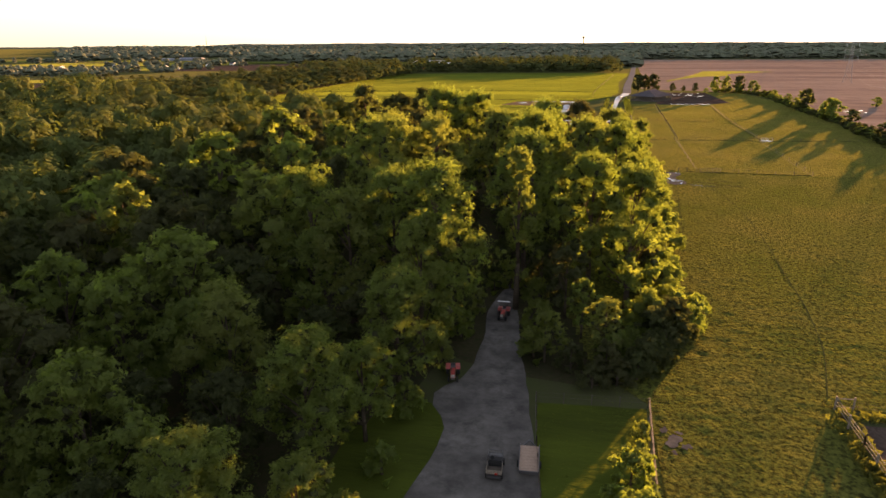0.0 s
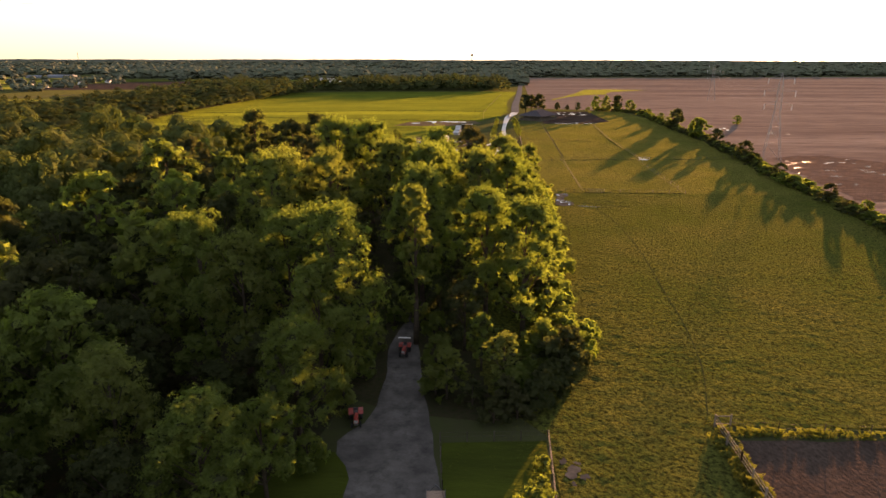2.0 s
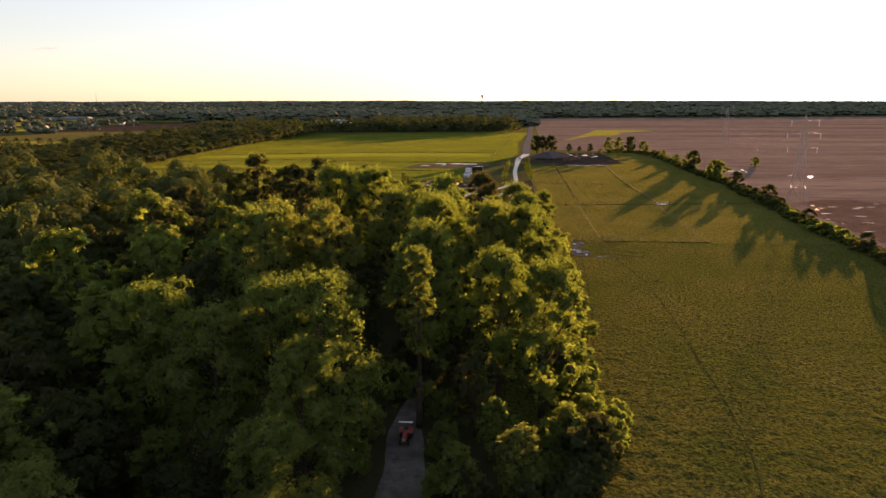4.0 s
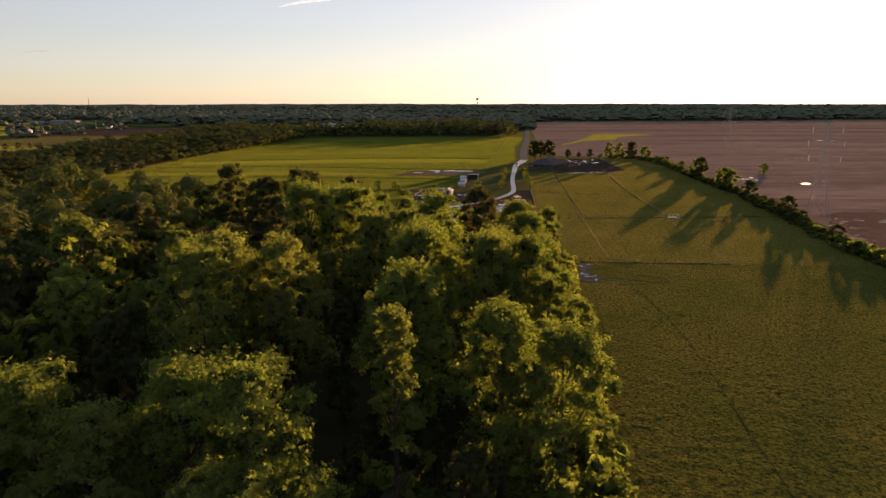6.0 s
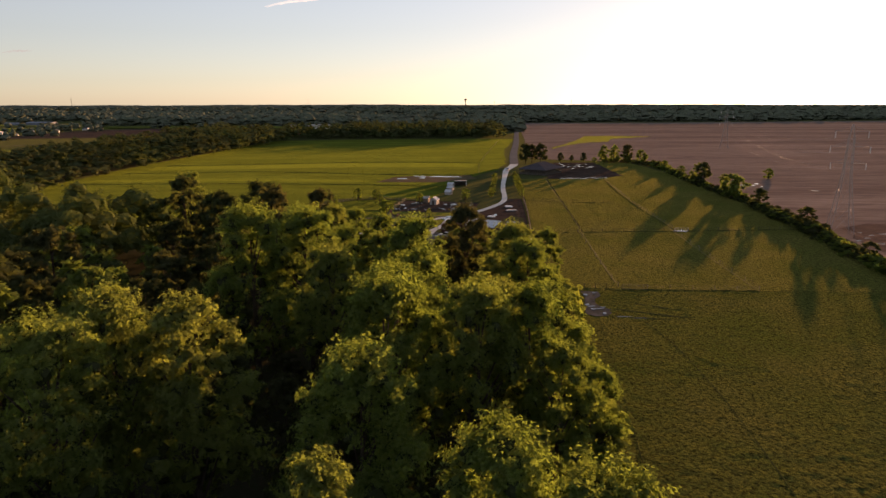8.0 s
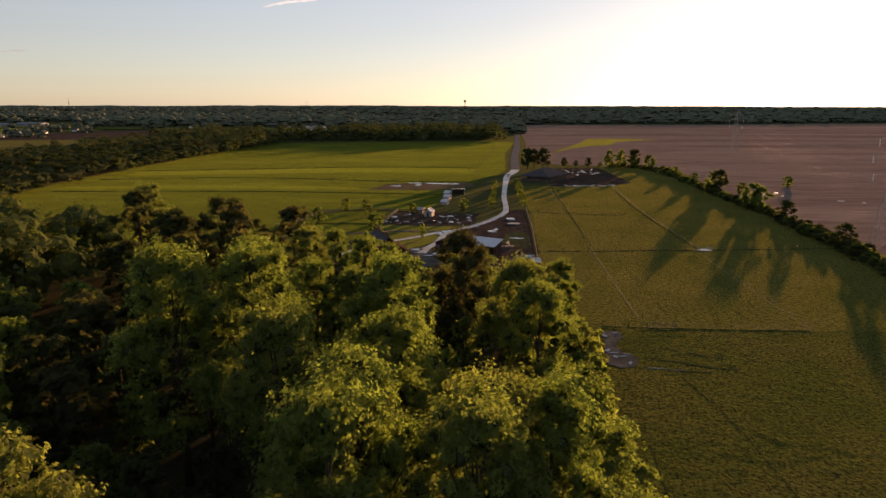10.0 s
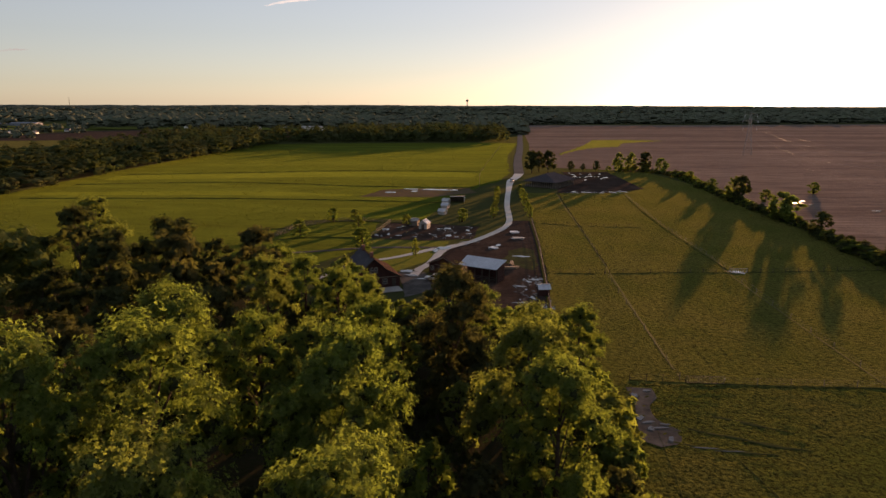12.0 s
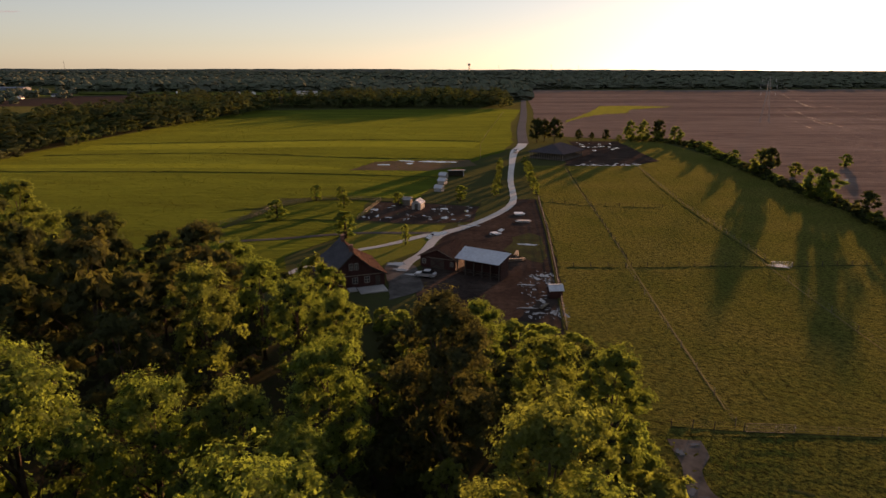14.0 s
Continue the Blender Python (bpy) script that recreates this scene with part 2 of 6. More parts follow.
M_WOOD = surface("grey_timber", (0.20, 0.165, 0.125), (0.27, 0.225, 0.175), (0.13, 0.105, 0.08), 0.5, 5.0, 0.9, 0.4, 12.0)
M_DARKWOOD = surface("dark_timber", (0.07, 0.055, 0.045), (0.10, 0.08, 0.062), (0.045, 0.036, 0.03), 0.5, 5.0, 0.85, 0.4, 12.0)
M_CONCRETE = surface("concrete", (0.33, 0.31, 0.29), (0.40, 0.38, 0.35), (0.26, 0.245, 0.225), 0.3, 3.0, 0.85, 0.2, 9.0)
M_BRICK = surface("brick", (0.20, 0.09, 0.065), (0.26, 0.12, 0.085), (0.14, 0.07, 0.055), 1.0, 8.0, 0.85, 0.4, 14.0)
M_STEEL = surface("pylon_steel", (0.30, 0.29, 0.28), (0.36, 0.35, 0.34), (0.24, 0.23, 0.22), 0.3, 3.0, 0.7, 0.0, 5.0, 0.2, 0.2)
M_RUBBER = surface("tyre_rubber", (0.02, 0.02, 0.02), (0.028, 0.028, 0.028), (0.015, 0.015, 0.015), 1.0, 9.0, 0.9, 0.2, 20.0)
M_REDPAINT = surface("red_enamel", (0.32, 0.03, 0.022), (0.38, 0.04, 0.028), (0.24, 0.03, 0.022), 1.0, 6.0, 0.35, 0.0, spec=0.5)
M_DARKPAINT = surface("dark_enamel", (0.035, 0.035, 0.04), (0.05, 0.05, 0.055), (0.06, 0.052, 0.045), 1.0, 6.0, 0.35, 0.0, spec=0.5)
M_SILVER = surface("silver_enamel", (0.42, 0.42, 0.43), (0.5, 0.5, 0.5), (0.36, 0.35, 0.34), 1.0, 6.0, 0.35, 0.0, metal=0.3, spec=0.5)
M_PLY = surface("plywood_bed", (0.3, 0.2, 0.145), (0.36, 0.245, 0.18), (0.23, 0.155, 0.115), 0.6, 5.0, 0.8, 0.2, 10.0)
M_GLASS, _n, _l, _b = material("window_glass", 0.08, 0.0, 0.6)
_b.inputs["Base Color"].default_value = (0.02, 0.022, 0.025, 1)
M_TAIL, _n, _l, _b = material("red_lens", 0.2, 0.0, 0.5)
_b.inputs["Base Color"].default_value = (0.45, 0.015, 0.01, 1)


# ---- building helpers ----
class Geo:
    """Collects the vertices and faces of one mesh."""

    def __init__(self):
        self.v, self.f = [], []

    def poly(self, pts):
        k = len(self.v)
        self.v += [tuple(p) for p in pts]
        self.f.append(tuple(range(k, k + len(pts))))
        return self

    def hull(self, low, high):
        """A closed prism between two rings with the same number of points."""
        k, n = len(self.v), len(low)
        self.v += [tuple(p) for p in low] + [tuple(p) for p in high]
        self.f.append(tuple(range(k + n - 1, k - 1, -1)))
        self.f.append(tuple(range(k + n, k + 2 * n)))
        for i in range(n):
            j = (i + 1) % n
            self.f.append((k + i, k + j, k + n + j, k + n + i))
        return self

    def box(self, x0, y0, z0, x1, y1, z1):
        return self.hull([(x0, y0, z0), (x1, y0, z0), (x1, y1, z0), (x0, y1, z0)], [(x0, y0, z1), (x1, y0, z1), (x1, y1, z1), (x0, y1, z1)])

    def bar(self, a, b, r0, r1=None, sides=6):
        """A tapered round bar from a to b."""
        a, b = Vector(a), Vector(b)
        r1 = r0 if r1 is None else r1
        ax = (b - a).normalized()
        u = ax.orthogonal().normalized()
        w = ax.cross(u)
        ring = [(math.cos(2 * math.pi * i / sides), math.sin(2 * math.pi * i / sides)) for i in range(sides)]
        return self.hull([a + (u * c + w * s) * r0 for c, s in ring], [b + (u * c + w * s) * r1 for c, s in ring])

    def plank(self, a, b, wide, high):
        """A square-sawn bar from a to b."""
        a, b = Vector(a), Vector(b)
        ax = (b - a).normalized()
        side = ax.cross(Vector((0, 0, 1)))
        side = Vector((1, 0, 0)) if side.length < 1e-3 else side.normalized()
        up = side.cross(ax).normalized()
        ring = [(-1, -1), (1, -1), (1, 1), (-1, 1)]
        return self.hull([a + side * c * wide / 2 + up * s * high / 2 for c, s in ring], [b + side * c * wide / 2 + up * s * high / 2 for c, s in ring])

    def mesh(self, name, mat, smooth=False):
        me = bpy.data.meshes.new(name)
        me.from_pydata(self.v, [], self.f)
        me.materials.append(mat)
        if smooth:
            me.polygons.foreach_set("use_smooth", [True] * len(me.polygons))
        me.update()
        return me


def part(name, geo, mat, parent, label="", smooth=False):
    me = geo.mesh(name, mat, smooth) if isinstance(geo, Geo) else geo
    ob = new(name, me)
    ob.parent = parent
    return tagged(ob, label) if label else ob


def thing(name, label, category, at=(0, 0, 0), turn=0, group="", kind=""):
    ob = new(name)
    ob.empty_display_size = 0.2
    ob.matrix_basis = pose(*at, 0, 0, turn)
    return tagged(ob, label, category, group, kind)


def arrays_mesh(name, verts, faces, mat):
    """A mesh from numpy arrays of vertices and of faces with equal corners."""
    me = bpy.data.meshes.new(name)
    me.vertices.add(len(verts))
    me.vertices.foreach_set("co", np.asarray(verts, np.float32).ravel())
    faces = np.asarray(faces, np.int32)
    n, k = faces.shape
    me.loops.add(n * k)
    me.loops.foreach_set("vertex_index", faces.ravel())
    me.polygons.add(n)
    me.polygons.foreach_set("loop_start", np.arange(0, k * n, k, dtype=np.int32))
    me.materials.append(mat)
    me.update(calc_edges=True)
    return me


def smooth_line(pts, step=3.0):
    """A smooth curve through the points, resampled."""
    p = [np.array(q, float) for q in pts]
    p = [2 * p[0] - p[1]] + p + [2 * p[-1] - p[-2]]
    out = []
    for i in range(1, len(p) - 2):
        n = max(2, int(np.linalg.norm(p[i + 1] - p[i]) / step))
        for k in range(n):
            t = k / n
            out.append(0.5 * (2 * p[i] + (p[i + 1] - p[i - 1]) * t + (2 * p[i - 1] - 5 * p[i] + 4 * p[i + 1] - p[i + 2]) * t * t + (3 * p[i] - p[i - 1] - 3 * p[i + 1] + p[i + 2]) * t ** 3))
    return out + [p[-2]]


def wob(x, y, s, seed=0.0):
    return noise.noise(Vector((x * s, y * s, seed * 7.3 + 0.31)))


def strip(name, pts, widths, z, mat, label, category, edge=0.25, step=2.5, kind="structure"):
    """A road, path or ditch along a line, with uneven edges."""
    line = smooth_line([(*p, w) for p, w in zip(pts, widths)], step)
    g = Geo()
    row = []
    for i, q in enumerate(line):
        a, b = line[max(i - 1, 0)][:2], line[min(i + 1, len(line) - 1)][:2]
        d = (b - a) / (np.linalg.norm(b - a) + 1e-9)
        s = np.array([d[1], -d[0]])
        for k, side in enumerate((-1, -0.4, 0.4, 1)):
            e = wob(q[0] + side * 9, q[1], 0.35, side) * edge * (abs(side) == 1)
            p = q[:2] + s * side * (q[2] / 2 + e)
            g.v.append((p[0], p[1], z + (0.02 if k in (1, 2) else 0.0)))
        row.append(len(g.v) - 4)
    for a, b in zip(row, row[1:]):
        for k in range(3):
            g.f.append((a + k, a + k + 1, b + k + 1, b + k))
    return tagged(new(name, g.mesh(name, mat, True)), label, category, "", kind)


def area(name, pts, z, mat, label, category, edge=0.6, step=4.0, kind="structure"):
    """A flat patch of ground with an uneven outline."""
    rim = []
    for a, b in zip(pts, pts[1:] + pts[:1]):
        a, b = np.array(a, float), np.array(b, float)
        n = max(1, int(np.linalg.norm(b - a) / step))
        for k in range(n):
            p = a + (b - a) * k / n
            rim.append((p[0] + edge * wob(p[0], p[1], 0.21, 1), p[1] + edge * wob(p[0], p[1], 0.23, 2), z))
    bm = bmesh.new()
    vs = [bm.verts.new(p) for p in rim]
    es = [bm.edges.new((vs[i], vs[(i + 1) % len(vs)])) for i in range(len(vs))]
    bmesh.ops.triangle_fill(bm, use_beauty=True, edges=es, normal=(0, 0, 1))
    bmesh.ops.recalc_face_normals(bm, faces=bm.faces)
    for f in bm.faces:
        if f.normal.z < 0:
            f.normal_flip()
    me = bpy.data.meshes.new(name)
    bm.to_mesh(me)
    bm.free()
    me.materials.append(mat)
    return tagged(new(name, me), label, category, "", kind)


def bank(name, line, w, h, mat, label, category):
    """A low uneven ridge of rank grass along a line."""
    pts = smooth_line(line, 1.2)
    g = Geo()
    for i, q in enumerate(pts):
        a, b = pts[max(i - 1, 0)], pts[min(i + 1, len(pts) - 1)]
        d = (b - a) / (np.linalg.norm(b - a) + 1e-9)
        s = np.array([d[1], -d[0]])
        k = 1 + 0.7 * wob(q[0], q[1], 0.5, 3) + 0.5 * wob(q[0], q[1], 1.7, 4)
        for u, z in ((-1, 0.0), (-0.45, 0.8 * k), (0.1, 1.0 * k), (0.5, 0.7 * k), (1, 0.0)):
            p = q + s * u * w * (0.5 + 0.25 * wob(q[0], q[1], 0.9, u))
            g.v.append((p[0], p[1], max(0.02, z * h) if 0 < abs(u) < 1 else 0.01))
        if i:
            r = len(g.v) - 10
            g.f += [(r + n, r + n + 1, r + n + 6, r + n + 5) for n in range(4)]
    return tagged(new(name, g.mesh(name, mat)), label, category, "", "structure")


def inside(x, y, poly):
    hit = False
    for (x0, y0), (x1, y1) in zip(poly, poly[1:] + poly[:1]):
        if (y0 > y) != (y1 > y) and x < (x1 - x0) * (y - y0) / (y1 - y0) + x0:
            hit = not hit
    return hit


# ---- the ground and the fields ----
g = Geo().poly([(-4900, -600, 0), (4900, -600, 0), (4900, 4950, 0), (-4900, 4950, 0)])
tagged(new("ground", g.mesh("ground", M_GROUND)), "rough green pasture grass running out to the horizon", "ground", "", "structure")


def wood_edge(y):
    """The east edge of the wood beside the pasture."""
    return float(np.interp(y, [0, 72, 85, 100, 130, 165, 200, 215], [-18, 2, 13, 15, 17, 20, 23, 21]))


WOOD_FLOOR = [(-330, -60), (-18, -60), (-18, 62), (-16, 78), (-3, 74), (9, 75), (13, 90), (16, 130), (20, 180), (21, 205), (12, 212), (-8, 214), (-20, 236), (-40, 252), (-90, 254), (-172, 262), (-224, 330), (-221, 450), (-217, 620), (-210, 780), (-330, 800)]
PASTURE = [(8.2, -60), (27.4, -60), (27.6, 74), (104, 72), (101, 110), (104, 190), (107, 244), (113, 295), (118, 370), (121, 450), (112, 520), (88, 522), (72, 424), (46, 424), (27, 424), (26, 350), (22, 276), (18, 237), (8, 212), (-2, 100), (2, 80), (8.2, 71)]


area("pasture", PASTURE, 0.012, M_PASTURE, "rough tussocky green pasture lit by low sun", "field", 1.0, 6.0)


def tussocks(y0, y1, step, label, mat=M_PASTURE):
    """The uneven turf of the pasture as a fine relief, lower where it is mown in rows."""
    xs, ys = np.arange(-3.5, 119, step), np.arange(y0, y1 + step * 0.5, step)
    X, Y = np.meshgrid(xs, ys)
    V = np.stack([X.ravel(), Y.ravel(), np.zeros(X.size)], 1)
    ok = np.array([inside(px, py, PASTURE) for px, py, _ in V]).reshape(X.shape)
    for k in np.flatnonzero(ok.ravel()):
        px, py, _ = V[k]
        u, w = px * 0.92 + py * 0.39, py * 0.92 - px * 0.39
        lump = noise.fractal(Vector((u * 0.75, w * 0.95, 1.7)), 0.6, 2.1, 3)
        wide = noise.noise(Vector((u * 0.07, w * 0.07, 4.1)))
        mown = min(1.0, max(0.0, (py - 206) / 4.0))
        row = math.sin(6.283 * (px - 0.035 * py + 1.5 * noise.noise(Vector((px * 0.09, py * 0.04, 7.7)))) / 3.1) * max(0.0, 0.4 + wide)
        V[k, 2] = 0.05 + (0.075 - 0.025 * mown) * (lump + 0.35) * (1 + 0.6 * wide) + 0.016 * mown * row
    V[:, 2] = np.maximum(V[:, 2], 0.02)
    cell = ok[:-1, :-1] & ok[1:, :-1] & ok[:-1, 1:] & ok[1:, 1:]
    a = (np.arange(X.size).reshape(X.shape)[:-1, :-1])[cell]
    n = X.shape[1]
    F = np.stack([a, a + 1, a + n + 1, a + n], 1)
    used, F = np.unique(F, return_inverse=True)
    me = arrays_mesh("pasture_turf", V[used], F.reshape(-1, 4), mat)
    me.polygons.foreach_set("use_smooth", [True] * len(me.polygons))
    return tagged(new("pasture_turf", me), label, "grass", "", "stuff")


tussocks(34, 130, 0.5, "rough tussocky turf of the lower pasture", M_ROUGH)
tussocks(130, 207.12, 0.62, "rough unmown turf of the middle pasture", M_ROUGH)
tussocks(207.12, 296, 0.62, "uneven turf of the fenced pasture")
tussocks(296, 428, 1.1, "mown turf of the far paddocks")
area("woodland_floor", WOOD_FLOOR, 0.02, M_LITTER, "dark leaf litter on the shaded woodland floor", "ground", 1.5)
CROP = [(-214, 360), (-216, 398), (-217, 450), (-218, 505), (-213, 622), (-205, 778), (-118, 800), (30, 812), (54, 800), (34, 640), (29.5, 560), (27, 508), (19, 470), (9, 447), (-6, 398), (-14, 350), (-60, 348), (-66, 300), (-30, 262), (-95, 262), (-172, 268), (-205, 318)]
area("crop_field", CROP, 0.03, M_CROP, "bright green hay meadow lit in strips by evening sun", "field", 2.0, 6.0)
for line, w in (([(-200, 398), (-155, 400), (-117, 401), (-80, 400), (-47, 397), (-10, 392)], 2.2), ([(-204, 448), (-165, 456), (-128, 460), (-90, 455), (-56, 447), (-25, 444), (5, 443)], 2.6),
                ([(-200, 496), (-150, 507), (-110, 515), (-70, 523), (-20, 522), (9, 518)], 2.4)):
    bank("field_bank", line, w * 0.6, 0.2, M_DITCH, "low bank of dark rank grass across the meadow", "grass bank")
strip("hay_strip", [(-202, 478), (-150, 488), (-110, 496), (-70, 503), (-20, 503), (7, 499)], [22, 24, 26, 27, 27, 22], 0.04, M_HAY, "strip of taller bright yellow-green hay in the meadow", "field", 0.08, 6.0)
strip("hay_strip", [(-203, 412), (-150, 416), (-117, 418), (-80, 416), (-52, 412)], [10, 12, 13, 12, 6], 0.04, M_HAY, "strip of taller bright yellow-green hay in the meadow", "field", 0.08, 6.0)
PLOUGH_EAST = [(108, 90), (112, 215), (119, 280), (122, 300), (123, 340), (125, 405), (132, 480), (128, 515), (98, 532), (62, 545), (45, 560), (52, 640), (66, 800), (78, 1000), (92, 1330), (420, 1340), (1300, 1500), (1600, 900), (1600, 60)]
area("ploughed_field", PLOUGH_EAST, 0.03, M_PLOUGH, "wide brown ploughed field beyond the hedgerow", "field", 1.2, 8.0)
area("grass_patch", [(76.4, 649), (98, 698), (121, 738), (148, 752), (162, 804), (221, 852), (175, 866), (142, 860), (127, 803), (102, 727), (78.6, 665)], 0.08, M_LAWN, "unploughed bright green patch in the brown field", "field", 3.0)
area("ploughed_field", [(28.6, -40), (28.8, 50), (29.3, 71.2), (46, 71.4), (110, 70.0), (110, -40)], 0.03, M_TILLED, "freshly tilled brown plot with a grass margin", "field", 0.5, 3.0)
area("ploughed_field", [(-545, 818), (-345, 862), (-300, 892), (-190, 905), (-160, 1060), (-330, 1120), (-470, 1125), (-560, 1060), (-585, 930)], 0.05, M_TILLED, "distant brown field before the village", "field", 4.0, 20.0)
area("ploughed_field", [(-760, 470), (-440, 480), (-360, 520), (-400, 570), (-520, 560), (-760, 550)], 0.05, M_TILLED, "brown field west of the wood", "field", 3.0, 16.0)
area("stubble_field", [(-900, 566), (-520, 574), (-400, 590), (-345, 640), (-420, 652), (-560, 625), (-900, 600)], 0.06, M_LAWN, "pale green verge field beside the far lane", "field", 3.0, 16.0)
area("stubble_field", [(-1000, 770), (-640, 790), (-570, 830), (-600, 930), (-700, 960), (-1000, 900)], 0.06, M_LAWN, "pale green grass field among the village houses", "field", 3.0, 16.0)
area("stubble_field", [(-1000, 985), (-640, 1000), (-590, 1070), (-480, 1140), (-700, 1160), (-1000, 1120)], 0.05, M_LAWN, "pale green field behind the village houses", "field", 4.0, 20.0)
strip("lane", [(-900, 616), (-700, 624), (-540, 640), (-480, 668), (-430, 720)], [7, 7, 7, 6, 5], 0.1, M_GRAVEL, "pale lane between the far fields", "road", 0.3, 12.0)
area("stubble_field", [(-1300, 1180), (-700, 1240), (-480, 1210), (-300, 1230), (-480, 1290), (-900, 1310), (-1300, 1260)], 0.05, M_LAWN, "pale green field behind the far village", "field", 4.0, 20.0)
area("stubble_field", [(-560, 1105), (-430, 1140), (-330, 1100), (-205, 1035), (-150, 1080), (-330, 1200), (-700, 1190)], 0.05, M_LAWN, "distant pale green field with white sheds", "field", 4.0, 20.0)

# the yard, paddocks and the tracks
area("mud_yard", [(-5, 243), (6, 238), (19, 236), (22, 276), (24, 310), (25.5, 349), (18, 349), (13, 335), (7, 321), (0, 311), (-4, 300), (-6, 288), (-7, 276), (-9, 262)], 0.03, M_MUD, "dark trodden mud yard with puddles round the barn", "ground", 0.5)
area("mud_paddock", [(-29.5, 317), (-26, 343.5), (-10, 341), (6, 337), (3, 316), (-13, 313)], 0.04, M_MUD, "muddy animal paddock with scattered puddles", "ground", 0.7)
area("paddock_grass", [(-66, 300), (-59.5, 318), (-56, 335), (-48, 344), (-30, 345), (-30, 317), (-31, 298), (-40, 280), (-35, 264), (-60, 285)], 0.022, M_CROP, "green grazed paddock inside the timber fences", "field", 0.8, 2.0)
area("paddock_grass", [(-3.3, 69.2), (8.2, 70.1), (7.5, 56.3), (7.2, 30), (-0.9, 30), (-2.1, 54), (-3.1, 61)], 0.024, M_CROP, "small green paddock between the lane and the pasture", "field", 0.3, 1.5)
area("verge_grass", [(-22, 10), (-22, 60), (-18, 68), (-14.2, 66.4), (-12.9, 64.2), (-12.1, 62), (-13.2, 54), (-14.8, 30), (-15.2, 10)], 0.024, M_CROP, "green mown verge beside the gravel lot", "ground", 0.4, 1.5)
area("bare_paddock", [(-48, 408), (-40, 432), (-28, 438), (3, 440), (6, 424), (-14, 408)], 0.05, M_BARE, "bare reddish earth paddock with puddles", "ground", 1.5)
area("arena_yard", [(45, 424), (72, 424), (90, 440), (88, 520), (60, 520), (58, 470), (47, 440)], 0.04, M_MUD, "wet mud yard beside the long open shed", "ground", 1.0)
area("lawn", [(-24, 262), (-30, 290), (-30, 314), (-4, 312), (-8, 288), (-16, 276), (-20, 264)], 0.025, M_LAWN, "mown lawn between the gravel tracks", "ground", 0.4)
area("gravel_lot", [(-15.6, -40), (-15.2, 30), (-14, 50), (-13.4, 55), (-12.7, 59), (-12.5, 62.5), (-13.4, 64.6), (-14.8, 66.4), (-15.1, 69), (-14.2, 71), (-12.6, 73), (-11.7, 77), (-11.6, 86), (-12.2, 94), (-11.6, 99), (-10.2, 105), (-8.6, 100), (-7.6, 92), (-6.6, 82), (-4.6, 71), (-3.2, 61), (-2.2, 54), (-1.0, 30), (-0.8, -40)], 0.035, M_GRAVEL, "pale gravel parking lot narrowing into a lane", "ground", 0.35, 2.0)
area("gravel_court", [(-16, 273.5), (-12.5, 277), (-9, 274), (-7.5, 266), (-6.5, 258), (-12.5, 252), (-13.8, 262)], 0.045, M_GRAVEL, "gravel court between the house and the barn", "ground", 0.4, 2.0)
strip("road", [(33, 508), (39.5, 602), (52, 740), (71, 978), (86, 1150)], [6.0, 6.0, 6.0, 6.2, 6.5], 0.07, M_ASPHALT, "straight grey country road to the horizon", "road", 0.2, 8.0)
strip("drive", [(33, 508), (30, 490), (25.5, 470), (21.3, 424), (18.4, 385), (17.2, 351), (14.8, 336.7), (8.8, 322.5), (1.6, 310), (-4.3, 303), (-6.5, 295.3), (-8.3, 284), (-11, 277), (-12, 270)], [5.5, 5.0, 4.0, 2.5, 2.3, 2.3, 2.4, 2.5, 2.6, 3.2, 2.4, 2.4, 2.6, 2.4], 0.085, M_DRIVE, "winding pale gravel drive up to the farm", "road", 0.18)
strip("track", [(-4.3, 303), (-8.4, 301), (-14.9, 293.8), (-20, 289), (-24.8, 285.4), (-31, 277), (-37, 264)], [3.0, 2.6, 2.2, 2.0, 2.0, 2.0, 2.0], 0.075, M_DRIVE, "gravel side track curving past the lawn", "road", 0.2)
strip("track", [(-4.3, 303), (-14, 303), (-28, 302), (-45, 296), (-60, 292)], [2.6, 2.2, 2.0, 2.0, 2.0], 0.065, M_GRAVEL, "gravel track running west beside the grass", "road", 0.2)
VERGE = (([(21.4, 274.2), (36.5, 274.0), (54, 275.6), (68.2, 276), (90, 278), (111, 280)], 0.55), ([(27.0, 209), (35.4, 208.3), (51.2, 207.6), (66.0, 207.3)], 0.6), ([(38.6, 281), (40.9, 341), (44.4, 422)], 0.4),
         ([(24.6, 349), (22.9, 308), (20.9, 276), (18.3, 239)], 0.8), ([(25.3, 345), (40.7, 339), (61.7, 336.7)], 0.6), ([(69, 278), (69.4, 342), (73.4, 405)], 0.7), ([(-26, 344), (6, 338.6)], 0.8), ([(-62, 311), (-47.7, 317), (-30, 316)], 0.9), ([(-70, 328), (-57, 334), (-48, 343.5), (-39, 346), (-27, 344)], 0.9))
for line, w in VERGE:
    bank("fence_verge", line, w * 0.7, 0.17, M_TRAIL, "strip of dark rank grass under a fence", "grass verge")
# worn lines in the pasture
WORN = (([(38.2, 281), (37.4, 265.6), (35.9, 232), (35.2, 213.5)], 0.3), ([(38.3, 281), (39.6, 310), (40.7, 341), (42, 385), (44, 422)], 0.3),
                ([(27.9, 76.2), (31.5, 89.3), (33.7, 104.7), (34.6, 117.2), (36.2, 136.6), (37, 153.4), (36.6, 172), (34.6, 186)], 0.15), ([(66, 207), (66.6, 240), (68, 276), (69.8, 290), (70.6, 342), (74.6, 405), (76, 422)], 0.3),
                ([(20, 128), (22.5, 150), (25, 175), (27, 195)], 0.1))
